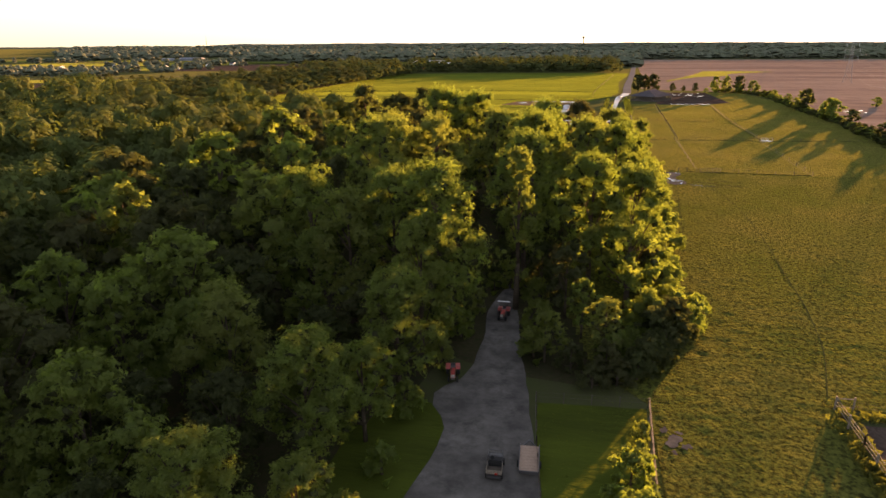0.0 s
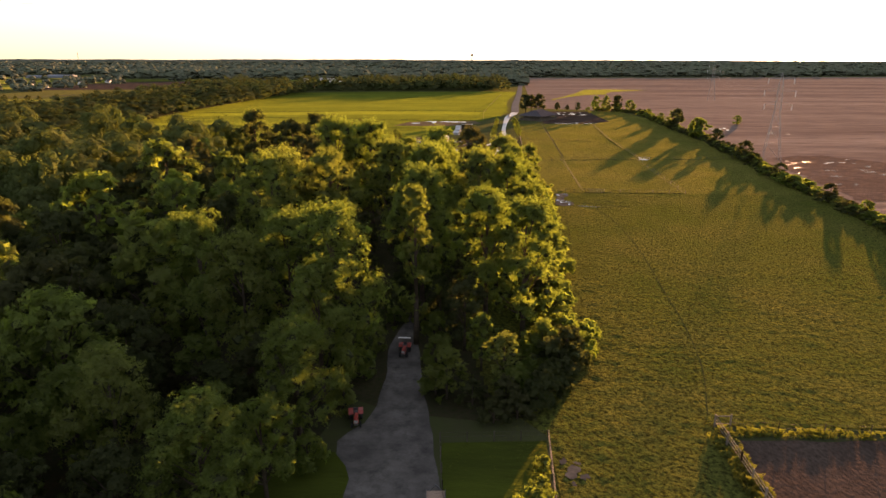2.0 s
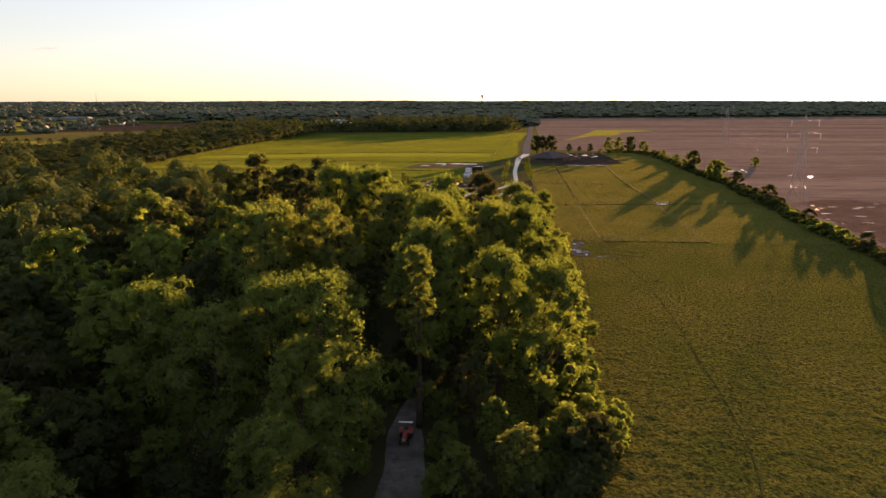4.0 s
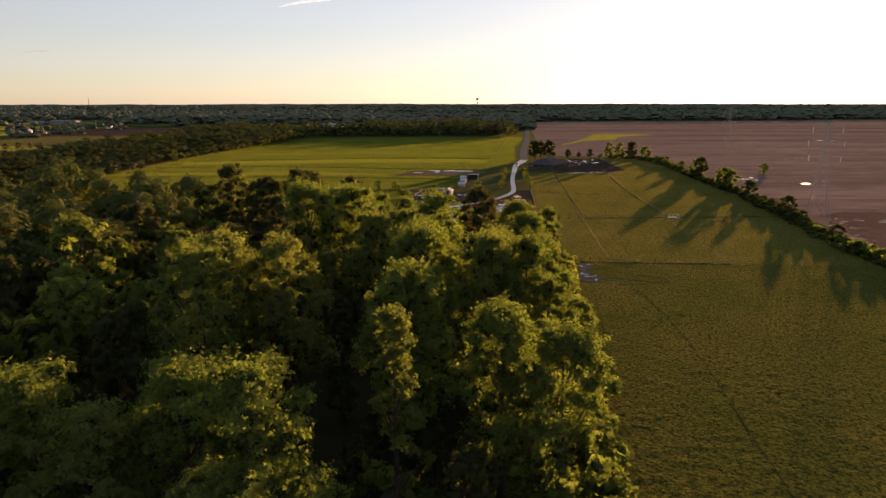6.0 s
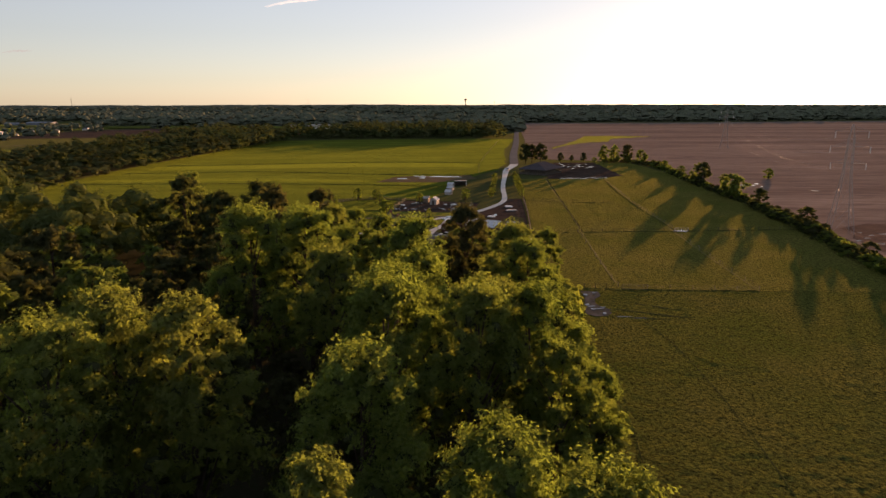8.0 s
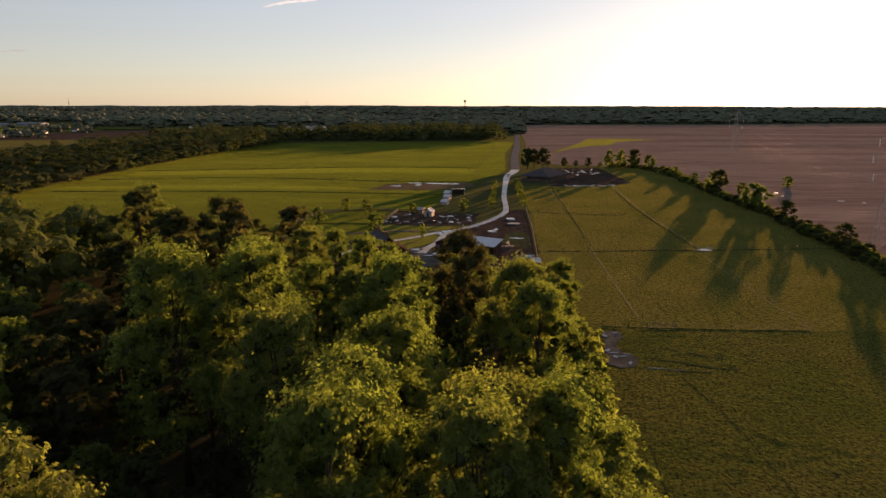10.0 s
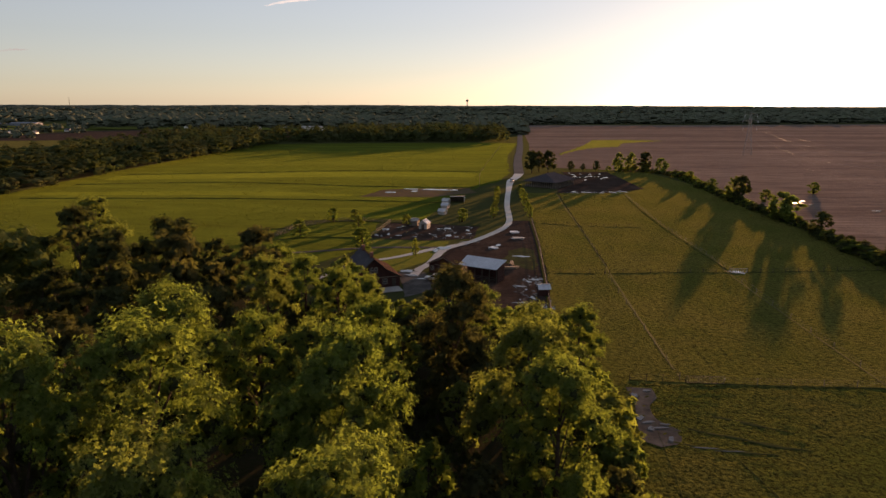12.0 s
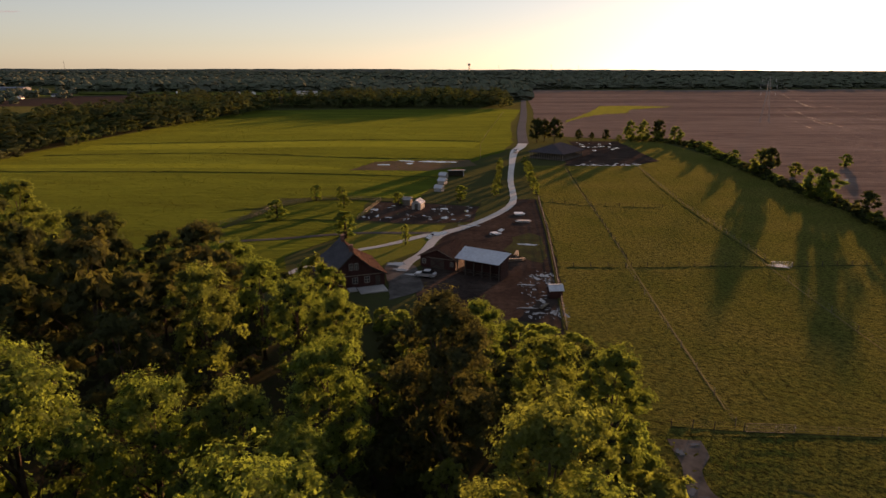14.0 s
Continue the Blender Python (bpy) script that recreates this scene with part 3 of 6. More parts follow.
for line, w in WORN:
    strip("path", line, [w] * len(line), 0.1, M_PATH if line[0][0] in (38.2, 38.3, 66) else M_TRAIL, "narrow worn trail trodden through the pasture", "path", 0.1, 1.5)
for i in range(5):
    x = 41 + 5.2 * i + 1.5 * wob(i, 1, 1.3)
    line = [(x, 213 + 2 * wob(i, 2, 0.7)), (x + 0.7, 240), (x + 1.5, 262), (x + 2.0, 273)]
    strip("mower_line", line, [0.03] * 4, 0.075, M_TRAIL, "faint mower line through the pasture grass", "path", 0.08, 2.0)
    if i < 4:
        strip("mower_line", [(x + 2.6, 284), (x + 3.2, 312), (x + 4.0, 338)], [0.04] * 3, 0.075, M_TRAIL, "faint mower line through the pasture grass", "path", 0.08, 2.0)
GATEWAY = [(24.2, 190), (24.4, 195), (25.2, 200), (26, 206), (29.4, 206.2), (29.2, 203), (27.6, 200), (27.8, 196), (29.5, 192.5), (28.6, 189.5), (26, 188.6)]
area("mud_gateway", GATEWAY, 0.11, M_GRAVEL, "pale trodden mud gateway at the wood's edge", "ground", 0.7, 0.8)
for line, w in (([(28, 190), (31, 188.6), (35, 187.8), (40, 187.2)], 0.7), ([(35.5, 197.2), (38, 196), (41, 194.6), (44.5, 192.6)], 0.8), ([(31, 193.6), (36, 191.4), (41, 189.2), (45, 188.2)], 0.7)):
    strip("rut", line, [w * 0.4, w, w, w * 0.3], 0.1, M_TRAIL, "dark muddy wheel rut in the pasture grass", "rut", 0.35, 1.0)


def puddles(spots, z, kind_label, name="puddle", mat=M_WATER):
    """Groups of thin pools or bare spots with uneven rims."""
    for x, y, rx, ry in spots:
        n = 26
        ph = (x * 1.7 + y * 0.9) % 6.28
        rim = []
        for i in range(n):
            a = 2 * math.pi * i / n
            k = max(0.2, 1 + 0.3 * math.sin(2 * a + ph) + 0.22 * math.sin(5 * a + 2.3 * ph) * math.sin(ph) + 0.45 * wob(x + 3 * math.cos(a), y + 3 * math.sin(a), 0.8) + 0.25 * wob(x + 4 * math.cos(a), y + 4 * math.sin(a), 2.1))
            rim.append((x + rx * k * math.cos(a), y + ry * k * math.sin(a)))
        area(name, rim, z, mat, kind_label, name.replace("_", " "), 0.05, 0.5)


rng = random.Random(5)
puddles([(18.2, 268, 0.8, 1.3), (16.5, 266, 0.6, 0.8), (20, 250, 0.3, 1.2), (17.4, 247, 0.4, 0.8), (15, 246.5, 0.9, 0.3), (19.8, 245.5, 0.3, 0.9), (13, 249, 1.4, 0.4), (16.2, 252.5, 0.5, 1.2), (18.8, 262, 0.5, 1.4), (14, 262, 1.2, 0.5), (9.2, 303.5, 1.2, 1.6), (16.8, 292.6, 2.0, 0.9), (11.0, 307, 0.8, 1.6)], 0.06, "shallow pool reflecting the sky in the yard mud")
puddles([(-27 + 30 * rng.random(), 316 + 22 * rng.random(), 0.12 + rng.random() ** 2 * 0.7, 0.12 + rng.random() ** 2 * 0.6) for _ in range(84)], 0.07, "small pool in the trampled paddock mud")
puddles([(12.5 + 7.5 * rng.random(), 243 + 26 * rng.random(), 0.1 + 0.4 * rng.random() ** 2, 0.15 + 0.5 * rng.random() ** 2) for _ in range(54)], 0.065, "small broken pool among the yard mud clods")
puddles([(18.4 + 1.6 * rng.gauss(0, 1), 267 + 2.2 * rng.gauss(0, 1), 0.08 + 0.26 * rng.random() ** 2, 0.1 + 0.34 * rng.random() ** 2) for _ in range(60)] + [(18.6 + 0.9 * rng.gauss(0, 1), 246 + 1.8 * rng.gauss(0, 1), 0.08 + 0.22 * rng.random() ** 2, 0.12 + 0.4 * rng.random() ** 2) for _ in range(46)], 0.067, "small broken pool among the yard mud clods")
area("scrub_patch", [(11, 288), (14, 300), (17.5, 304), (21.5, 300), (20.5, 284), (19.5, 277), (15, 280)], 0.045, M_SCRUB, "thin weedy grass growing over the yard mud", "ground", 1.2, 1.5)
area("scrub_patch", [(4, 238.5), (6, 244), (10, 243.5), (13, 242), (16, 240.5), (18, 237)], 0.045, M_SCRUB, "thin weedy grass growing over the yard mud", "ground", 1.0, 1.5)
puddles([(-26.3, 331, 0.9, 1.8), (-28, 321, 0.5, 1.2), (-5, 333, 1.0, 1.4), (-4.5, 321, 1.2, 1.2), (1.8, 330, 0.8, 1.1)], 0.075, "wide shallow pool in the animal paddock")
puddles([(-14, 434, 5, 2.2), (-26, 436, 3, 2), (-35, 424, 2, 2), (-24, 428, 2, 1.6), (-5, 433, 3, 1.2)], 0.08, "pool on the bare red earth")
puddles([(50 + 30 * rng.random(), 425 + 16 * rng.random() ** 2, 0.3 + 1.3 * rng.random() ** 2, 0.2 + 0.8 * rng.random() ** 2) for _ in range(42)] + [(62 + 20 * rng.random(), 478 + 36 * rng.random(), 0.6 + 1.4 * rng.random() ** 2, 0.6 + 1.6 * rng.random() ** 2) for _ in range(24)], 0.07, "sky-bright pool in the wet shed yard")
puddles([(26.4, 203.6, 0.35, 0.8), (28.6, 205.2, 0.5, 0.3), (25.4, 196.4, 0.5, 0.6), (26.2, 195.2, 0.8, 0.3), (27.4, 193.6, 0.9, 0.25), (26.0, 193.4, 0.5, 0.4), (28.3, 194.6, 0.7, 0.16), (27.9, 190.6, 0.4, 0.5), (31.5, 188.5, 1.4, 0.12), (34.4, 187.8, 1.2, 0.1)], 0.15, "pool of standing water in the gateway")
puddles([(142.5, 396, 2.6, 1.6), (147, 391, 1.0, 0.8), (149, 402, 1.2, 1.6), (165, 376, 1.6, 0.5), (172, 371, 1.4, 0.4)] + [(116 + 40 * rng.random(), 225 + 62 * rng.random(), 0.5 + 1.4 * rng.random(), 0.12 + 0.2 * rng.random()) for _ in range(26)], 0.09, "flooded hollow in the ploughed field")
area("wet_soil", [(114, 200), (120, 262), (128, 286), (150, 292), (170, 270), (200, 240), (210, 190)], 0.07, M_WET, "wet glistening clods of ploughed soil", "ground", 3.0, 5.0)
puddles([(-5.5, 302.5, 2.6, 1.6), (-7.5, 299, 1.0, 2.2), (-13.5, 275, 2.4, 1.0), (-12.2, 271, 1.8, 0.5), (-9.5, 267.6, 1.8, 0.4), (3, 311.5, 2.6, 0.4)], 0.13, "shallow pool on the wet gravel")
puddles([(10.2, 64.4, 0.7, 1.1), (11.3, 63.6, 0.4, 0.5), (9.5, 66.2, 0.35, 0.6), (10.9, 65.9, 0.3, 0.35), (10.1, 62.4, 0.3, 0.3)], 0.13, "small stony patch of bare pale ground by the fence", "bare_patch", M_GRAVEL)
puddles([(70.5, 276.5, 1.9, 1.0)], 0.15, "bright pool in the pasture gateway")


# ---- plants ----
def blocking_hearts(rs, centres, radii, share=0.5):
    """Rough dense hearts added inside the boughs to block sun, as loose triangles."""
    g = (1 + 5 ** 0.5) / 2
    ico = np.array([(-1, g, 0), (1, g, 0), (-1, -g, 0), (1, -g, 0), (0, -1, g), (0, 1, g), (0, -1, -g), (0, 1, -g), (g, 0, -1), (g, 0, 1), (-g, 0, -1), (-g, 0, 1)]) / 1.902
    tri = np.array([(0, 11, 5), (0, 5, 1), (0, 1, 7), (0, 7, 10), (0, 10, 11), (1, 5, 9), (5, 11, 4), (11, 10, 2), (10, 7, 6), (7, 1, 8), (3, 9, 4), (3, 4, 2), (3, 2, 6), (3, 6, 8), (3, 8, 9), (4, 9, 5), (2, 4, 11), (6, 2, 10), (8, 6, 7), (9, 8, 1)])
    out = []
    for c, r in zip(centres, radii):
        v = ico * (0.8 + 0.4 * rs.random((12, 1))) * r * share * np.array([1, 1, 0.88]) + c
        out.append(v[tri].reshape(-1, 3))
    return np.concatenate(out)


def leaf_cloud(rs, centres, radii, amounts, size, heart, low=0.0, dome=0.3):
    """Leaves scattered over the shells of overlapping boughs: returns vertices and faces."""
    P, N, S = [], [], []
    for c, r, k in zip(centres, radii, amounts):
        n = int(k * 1.7)
        sprays = rs.normal(size=(max(7, n // 30), 3))
        sprays /= np.linalg.norm(sprays, axis=1)[:, None]
        off = rs.normal(size=(n, 3)) * (0.17 if n > 120 else 0.4)
        d = sprays[rs.randint(0, len(sprays), n)] + off
        d /= np.linalg.norm(d, axis=1)[:, None]
        swell = 0.2 * np.exp(-(off ** 2).sum(1) / 0.05)
        out = (c - heart) / (np.linalg.norm(c - heart) + 1e-6)
        seen = (d @ out + 0.35 * d[:, 2]) > -0.45
        d, swell = d[seen][: int(k)], swell[seen][: int(k)]
        lump = 0.94 + swell + 0.3 * np.sin(d[:, 0] * 6 + c[0] * 3) * np.sin(d[:, 1] * 6 + c[1] * 3) + 0.2 * np.sin(d[:, 2] * 8 + c[2] * 2 + 3 * d[:, 0])
        depth = 1.04 - 0.45 * rs.random(len(d)) ** 2.2
        core = int(len(d) * 0.08)
        depth[:core] = 0.4 + 0.22 * rs.random(core)
        P.append(c + d * (r * lump * depth)[:, None] * np.array([1, 1, 0.88]))
        N.append(d + rs.normal(size=d.shape) * 0.5 + np.array([0, 0, 0.25]))
        S.append(size * (0.6 + 0.8 * rs.random(len(d))) * np.where(np.arange(len(d)) < core, 3.0 if k > 90 else 1.5, 1.0) * (1.5 if c[2] < low else 1.0))
    P, N, S = np.concatenate(P), np.concatenate(N), np.concatenate(S)
    out = P - heart
    N += dome * out / (np.linalg.norm(out, axis=1)[:, None] + 1e-6)
    N /= np.linalg.norm(N, axis=1)[:, None]
    T = np.cross(N, rs.normal(size=N.shape))
    T /= np.linalg.norm(T, axis=1)[:, None]
    B = np.cross(N, T)
    s = S[:, None]
    V = np.stack([P - T * s * 0.5 - B * s * 0.4, P - T * s * 0.12 + B * s * 0.56, P + T * s * 0.56 - B * s * 0.24], 1).reshape(-1, 3)
    return V, np.arange(len(V)).reshape(-1, 3)


def crown_plan(rs, height, radius, base, boughs, narrow=0.0, bulk=1.0):
    """Centres and sizes of a crown's boughs."""
    C, R = [np.array([0, 0, height - radius * 0.36])], [radius * 0.36]
    for i in range(boughs):
        u = ((i + 0.5) / boughs) ** 0.8
        prof = math.sin(math.pi * (0.2 + 0.72 * u)) ** 0.7 * (1 - narrow * u)
        a = i * 2.4 + rs.normal() * 0.5
        rr = radius * prof * (0.36 + 0.5 * rs.random())
        br = radius * (0.19 + 0.2 * rs.random()) * (1 - 0.2 * u) * bulk
        C.append(np.array([rr * math.cos(a), rr * math.sin(a), height * base + (height * (1 - base) - br) * u]))
        R.append(br)
    return C, R


def tree(name, seed, height, radius, base, boughs, leaves, size, mat, label, narrow=0.0, at=(0, 0, -300)):
    """A broadleaf tree: tapered trunk with limbs, and a crown of leaves on many boughs."""
    rs = np.random.RandomState(seed)
    C, R = crown_plan(rs, height, radius, base, boughs, narrow)
    w = np.array(R) ** 2 * np.array([0.3 if c[2] < height * 0.5 and height > 16 else 1.0 for c in C])
    V, F = leaf_cloud(rs, C, R, leaves * w / w.sum(), size * 1.12, np.array([0, 0, height * (base + 0.15)]), height * 0.5 if height > 16 else 0.0)
    t = thing(name, label, "tree", at)
    tr = height * 0.014 + 0.06
    g = Geo().bar((0, 0, -0.2), (0.1, 0.05, height * 0.3), tr * 1.25, tr * 0.85, 6).bar((0.1, 0.05, height * 0.3), (0, 0, height * 0.8), tr * 0.85, tr * 0.2, 5)
    for c, r in list(zip(C, R))[1::3]:
        z0 = max(height * 0.16, c[2] - radius * 0.9)
        mid = Vector((c[0] * 0.45, c[1] * 0.45, (z0 + c[2]) / 2 - 0.2))
        g.bar((0.05, 0.03, z0), mid, tr * 0.4, tr * 0.26, 4).bar(mid, c, tr * 0.26, tr * 0.08, 4)
    part("trunk", g, M_BARK, t, "", True)
    # solid dark hearts block the sun and imitate shade within the crown
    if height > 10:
        V = np.concatenate([V, blocking_hearts(rs, C, R)])
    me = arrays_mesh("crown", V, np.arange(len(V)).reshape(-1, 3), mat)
    me.materials.append(M_LEAF_INNER_SHADE)
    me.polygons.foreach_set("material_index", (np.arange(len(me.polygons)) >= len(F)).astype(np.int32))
    part("crown", me, mat, t)
    return t


class Kind:
    """One kind of plant: built at its first place, then copied with its own turn and size."""

    def __init__(self, height, radius, build):
        self.height, self.radius, self.build, self.first = height, radius, build, None

    def put(self, x, y, top, turn, wide=1.0, label=""):
        k = top / self.height
        if self.first is None:
            self.first = self.build()
            ob = self.first
            ob.matrix_basis = pose(x, y, 0, 0, 0, turn)
            return ob
        ob = copy_thing(self.first, pose(x, y, 0, 0, 0, turn) @ Matrix.Diagonal((k * wide, k * wide, k, 1)))
        if label:
            ob["label"] = label
        return ob


def kind(seed, height, radius, base, boughs, leaves, size, mat, label, narrow=0.0):
    return Kind(height, radius, lambda: tree("tree", seed, height, radius, base, boughs, leaves, size, mat, label, narrow))


GREEN, OLIVE, DARK = "leafy green broadleaf tree in the wood, sunlit on one side", "olive-green broadleaf tree with a lumpy crown in the wood", "dense broadleaf tree in the wood, leaves darkened to stand for shade"
NEAR = [kind(11, 23, 6.2, 0.22, 38, 21500, 0.228, M_LEAF, GREEN), kind(12, 25, 6.7, 0.26, 44, 22500, 0.234, M_LEAF, OLIVE), kind(13, 21, 5.8, 0.18, 34, 20000, 0.222, M_LEAF, GREEN),
        kind(14, 22, 6.4, 0.22, 30, 21500, 0.232, M_LEAF, OLIVE), kind(15, 24, 3.9, 0.2, 26, 16500, 0.198, M_LEAF, GREEN, 0.3)]
DARKS = [kind(16, 22, 6.4, 0.18, 36, 16000, 0.275, M_LEAF_DARK, DARK)]
MID = [kind(21, 22, 6.4, 0.2, 26, 2300, 0.73, M_LEAF, GREEN), kind(22, 24, 6.8, 0.24, 30, 2500, 0.74, M_LEAF, OLIVE), kind(23, 20, 6.2, 0.18, 22, 2200, 0.72, M_LEAF_DARK, DARK)]
FINE = [kind(26, 16, 5.6, 0.14, 26, 7800, 0.36, M_LEAF, GREEN), kind(27, 15, 5.4, 0.12, 24, 7400, 0.36, M_LEAF_DARK, DARK)]

# trees whose tops stand out: x, y, height, kind, spread
TOPS = [(-8.3, 94.9, 23, 4, 1.25), (2.0, 101, 23.3, 0, 1.0), (7.6, 98, 23.2, 3, 1.0), (-17, 81, 23, 1, 0.85), (-24, 86, 23, 0, 1.0), (-34.6, 83.5, 23, 3, 1.0), (-28.5, 81, 22.6, 2, 0.95),
        (-17.8, 75.5, 19.6, 2, 0.9), (-18.6, 67.5, 15.6, 0, 1.1), (-23, 53, 14.8, 0, 1.25), (-60, 105, 23.5, 1, 1.0), (-33, 110, 26.8, 1, 0.95), (-33, 119.5, 26.4, 0, 0.9), (-25, 117, 26, 2, 0.95), (-8.5, 110, 25, 0, 0.95),
        (2.2, 133, 23.8, 0, 0.95), (9.7, 139.5, 21, 3, 1.0), (9.2, 126, 18.5, 2, 0.95), (13.8, 132, 14, 0, 1.0), (-63, 137, 25, 1, 1.0), (-51, 114, 22, 0, 1.0), (-18, 146, 24.6, 1, 0.9),
        (-6.5, 145, 24.3, 2, 0.9), (-29, 176, 25, 0, 1.0), (-22, 181, 20.3, 1, 0.95), (-10.5, 178.5, 17.5, 3, 0.9), (-0.5, 195.5, 22, 5, 1.15), (10.7, 201, 15.4, 2, 1.1),
        (9.8, 168, 20.8, 0, 1.0), (-24, 159, 27.4, 1, 1.0), (7.6, 175.5, 22, 3, 1.05), (-31, 213, 19, 2, 1.0), (-11, 192.5, 18.5, 0, 0.95), (16.2, 195, 17, 2, 1.0), (-31, 153.5, 28.8, 0, 0.9),
        (-10, 160, 23.2, 2, 0.95), (-5.9, 150.5, 22.3, 3, 0.8), (0.9, 126, 25.4, 1, 0.85), (6.6, 132, 23.4, 2, 0.9), (-8, 132.5, 25.6, 0, 0.9), (-8.2, 163.5, 25.3, 1, 0.95), (-8.5, 124.5, 26.5, 3, 0.9),
        (-83, 255, 22.3, 3, 1.15), (-64, 227, 21.5, 5, 1.0), (-45, 213, 23.4, 5, 0.95), (-16.7, 184, 18.4, 1, 0.9), (-24, 241, 12, 0, 1.1), (-78, 240, 22.6, 5, 1.0), (3.6, 217, 13.4, 2, 1.1),
        (-25, 38, 14, 2, 1.25), (-33, 58, 16.5, 3, 1.05), (12.5, 86, 7, 2, 1.3), (-28, 226, 16, 3, 1.0), (-20, 216, 16.5, 1, 1.0), (-37, 240, 15, 2, 1.1), (-14.5, 214, 15.5, 3, 0.85), (-5, 222, 7, 0, 1.5), (4, 225, 7.5, 3, 1.5), (11, 214, 10, 0, 1.3), (16, 209, 10.5, 2, 1.3), (-1, 208, 12, 5, 1.3), (-16, 228, 8, 1, 1.4), (-52, 226, 23, 5, 1.0), (-38, 230, 20.5, 5, 1.0), (-20.5, 237, 11.6, 3, 1.0), (-2, 216, 13, 3, 1.1), (-57, 213, 22, 5, 1.0), (-36, 202, 17, 5, 1.0), (-50, 201, 17, 5, 1.0)]
taken = []
rng = random.Random(41)
for i, (x, y, top, k, wide) in enumerate(TOPS):
    (MID * 2 if top <= 12 or (k == 5 and x < -30) or -80 < x <= -40 else NEAR + DARKS)[k].put(x, y, top, (i * 67) % 360, wide)
    taken.append((x, y))


def free_spot(x, y, gap):
    return all((x - a) ** 2 + (y - b) ** 2 > gap * gap for a, b in taken)


LOT = [(-17.5, 0), (-17.5, 72), (-15, 78), (-13.5, 104), (-6, 104), (-4, 78), (13, 76), (13, 0)]


def in_wood(x, y):
    if inside(x, y, LOT) or x > wood_edge(y) - 4 or y > 250:
        return False
    lane = float(np.interp(y, [100, 130, 165, 200, 240], [-10, -9, -6.5, -4.5, -7]))
    if y > 78 and abs(x - lane) < 3.0:
        return False
    if x > -9 and y > 208:
        return False
    return not (x > -22 and y > 222)


# the rest of the near wood
count = 0
for _ in range(9000):
    x, y = -76 + 98 * rng.random(), 18 + 232 * rng.random()
    close = x > -40
    if count >= 185 or not in_wood(x, y) or not free_spot(x, y, 6.6 if close else 7.6):
        continue
    top = (6.5 + 5 * rng.random()) if close else (14 + 7.5 * rng.random())
    if y > 205:
        top *= 0.85
    # infill mostly, in the hollows only, with leaves darkened to imitate shade
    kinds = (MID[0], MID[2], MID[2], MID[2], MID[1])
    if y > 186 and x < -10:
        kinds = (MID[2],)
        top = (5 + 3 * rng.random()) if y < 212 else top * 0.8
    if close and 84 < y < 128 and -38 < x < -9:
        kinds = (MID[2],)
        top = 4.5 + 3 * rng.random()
    if y < 80 and x > -50:
        kinds = FINE
    kinds[rng.randrange(len(kinds))].put(x, y, top, rng.random() * 360, 0.9 + 0.3 * rng.random())
    taken.append((x, y))
    count += 1

# ---- shrubs and young trees ----
SHRUB_LABEL = "low leafy shrub at the wood's edge"
SHRUBS = [Kind(4.0, 2.2, lambda: tree("shrub", 31, 4.0, 2.3, 0.08, 16, 1150, 0.36, M_LEAF, SHRUB_LABEL)), Kind(3.2, 2.0, lambda: tree("shrub", 32, 3.2, 2.0, 0.05, 12, 950, 0.35, M_LEAF, SHRUB_LABEL))]
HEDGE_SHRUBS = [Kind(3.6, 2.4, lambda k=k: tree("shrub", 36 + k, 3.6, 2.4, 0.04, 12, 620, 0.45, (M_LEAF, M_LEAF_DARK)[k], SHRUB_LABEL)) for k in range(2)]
SAPLING = Kind(5.0, 1.3, lambda: tree("young_tree", 33, 5.0, 1.25, 0.1, 28, 1700, 0.25, M_LEAF, "small young tree beside the drive", 0.1))
for y in range(78, 210, 4):
    e = wood_edge(y)
    for k in range(2):
        yy = y + 3 * rng.random()
        SHRUBS[rng.randrange(2)].put(e - 3.6 + 2.6 * rng.random(), yy, 2.2 + 3.2 * rng.random() + (2.0 if k else 0), rng.random() * 360, 1.0 + 0.3 * rng.random())
for x, y, top in ((-16.5, 40, 3), (-17, 46, 4), (-16.6, 54, 3.4), (-17, 64, 4.2), (-15.6, 76, 4.5), (-14.6, 84, 4.4), (-14.4, 92, 4.6), (-12.2, 101.5, 3.4), (-9.8, 103.5, 3.0), (-7.9, 101, 3.6), (-4.6, 80, 4.2), (-4.8, 88, 4.6), (-5.4, 96, 4.8), (5.6, 56, 4.2), (4.2, 52, 3.6), (6.2, 50, 4.6), (6.6, 60, 2.6), (7.2, 64, 2.2), (14.4, 90, 5.0), (16, 93, 4.6), (17.2, 96, 4.0)):
    SHRUBS[rng.randrange(2)].put(x, y, top, rng.random() * 360)
# tree shade over these shrubs is put into their leaf colour
DARK_SHRUB = Kind(4.4, 2.4, lambda: tree("shrub", 39, 4.4, 2.4, 0.06, 16, 1300, 0.36, M_LEAF_DARK, "dense shrub by the wooden fence at the lane, leaves darkened for shade"))
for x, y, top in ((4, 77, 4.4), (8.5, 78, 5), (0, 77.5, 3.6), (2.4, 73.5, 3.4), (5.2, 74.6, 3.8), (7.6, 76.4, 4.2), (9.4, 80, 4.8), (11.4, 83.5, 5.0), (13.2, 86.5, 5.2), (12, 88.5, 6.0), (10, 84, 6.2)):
    DARK_SHRUB.put(x, y, top, rng.random() * 360, 1.0, "dense shrub by the wooden fence at the lane, leaves darkened for shade")
for x, y, top in ((-13.1, 291.5, 4.6), (-29, 297, 7.0), (-0.2, 346, 5.0), (-19.8, 338, 4.2), (-36, 333, 4.5), (-39, 345, 4.6), (-47, 344, 5.2), (-52, 316, 6.0)):
    SAPLING.put(x, y, top, rng.random() * 360, 2.0)
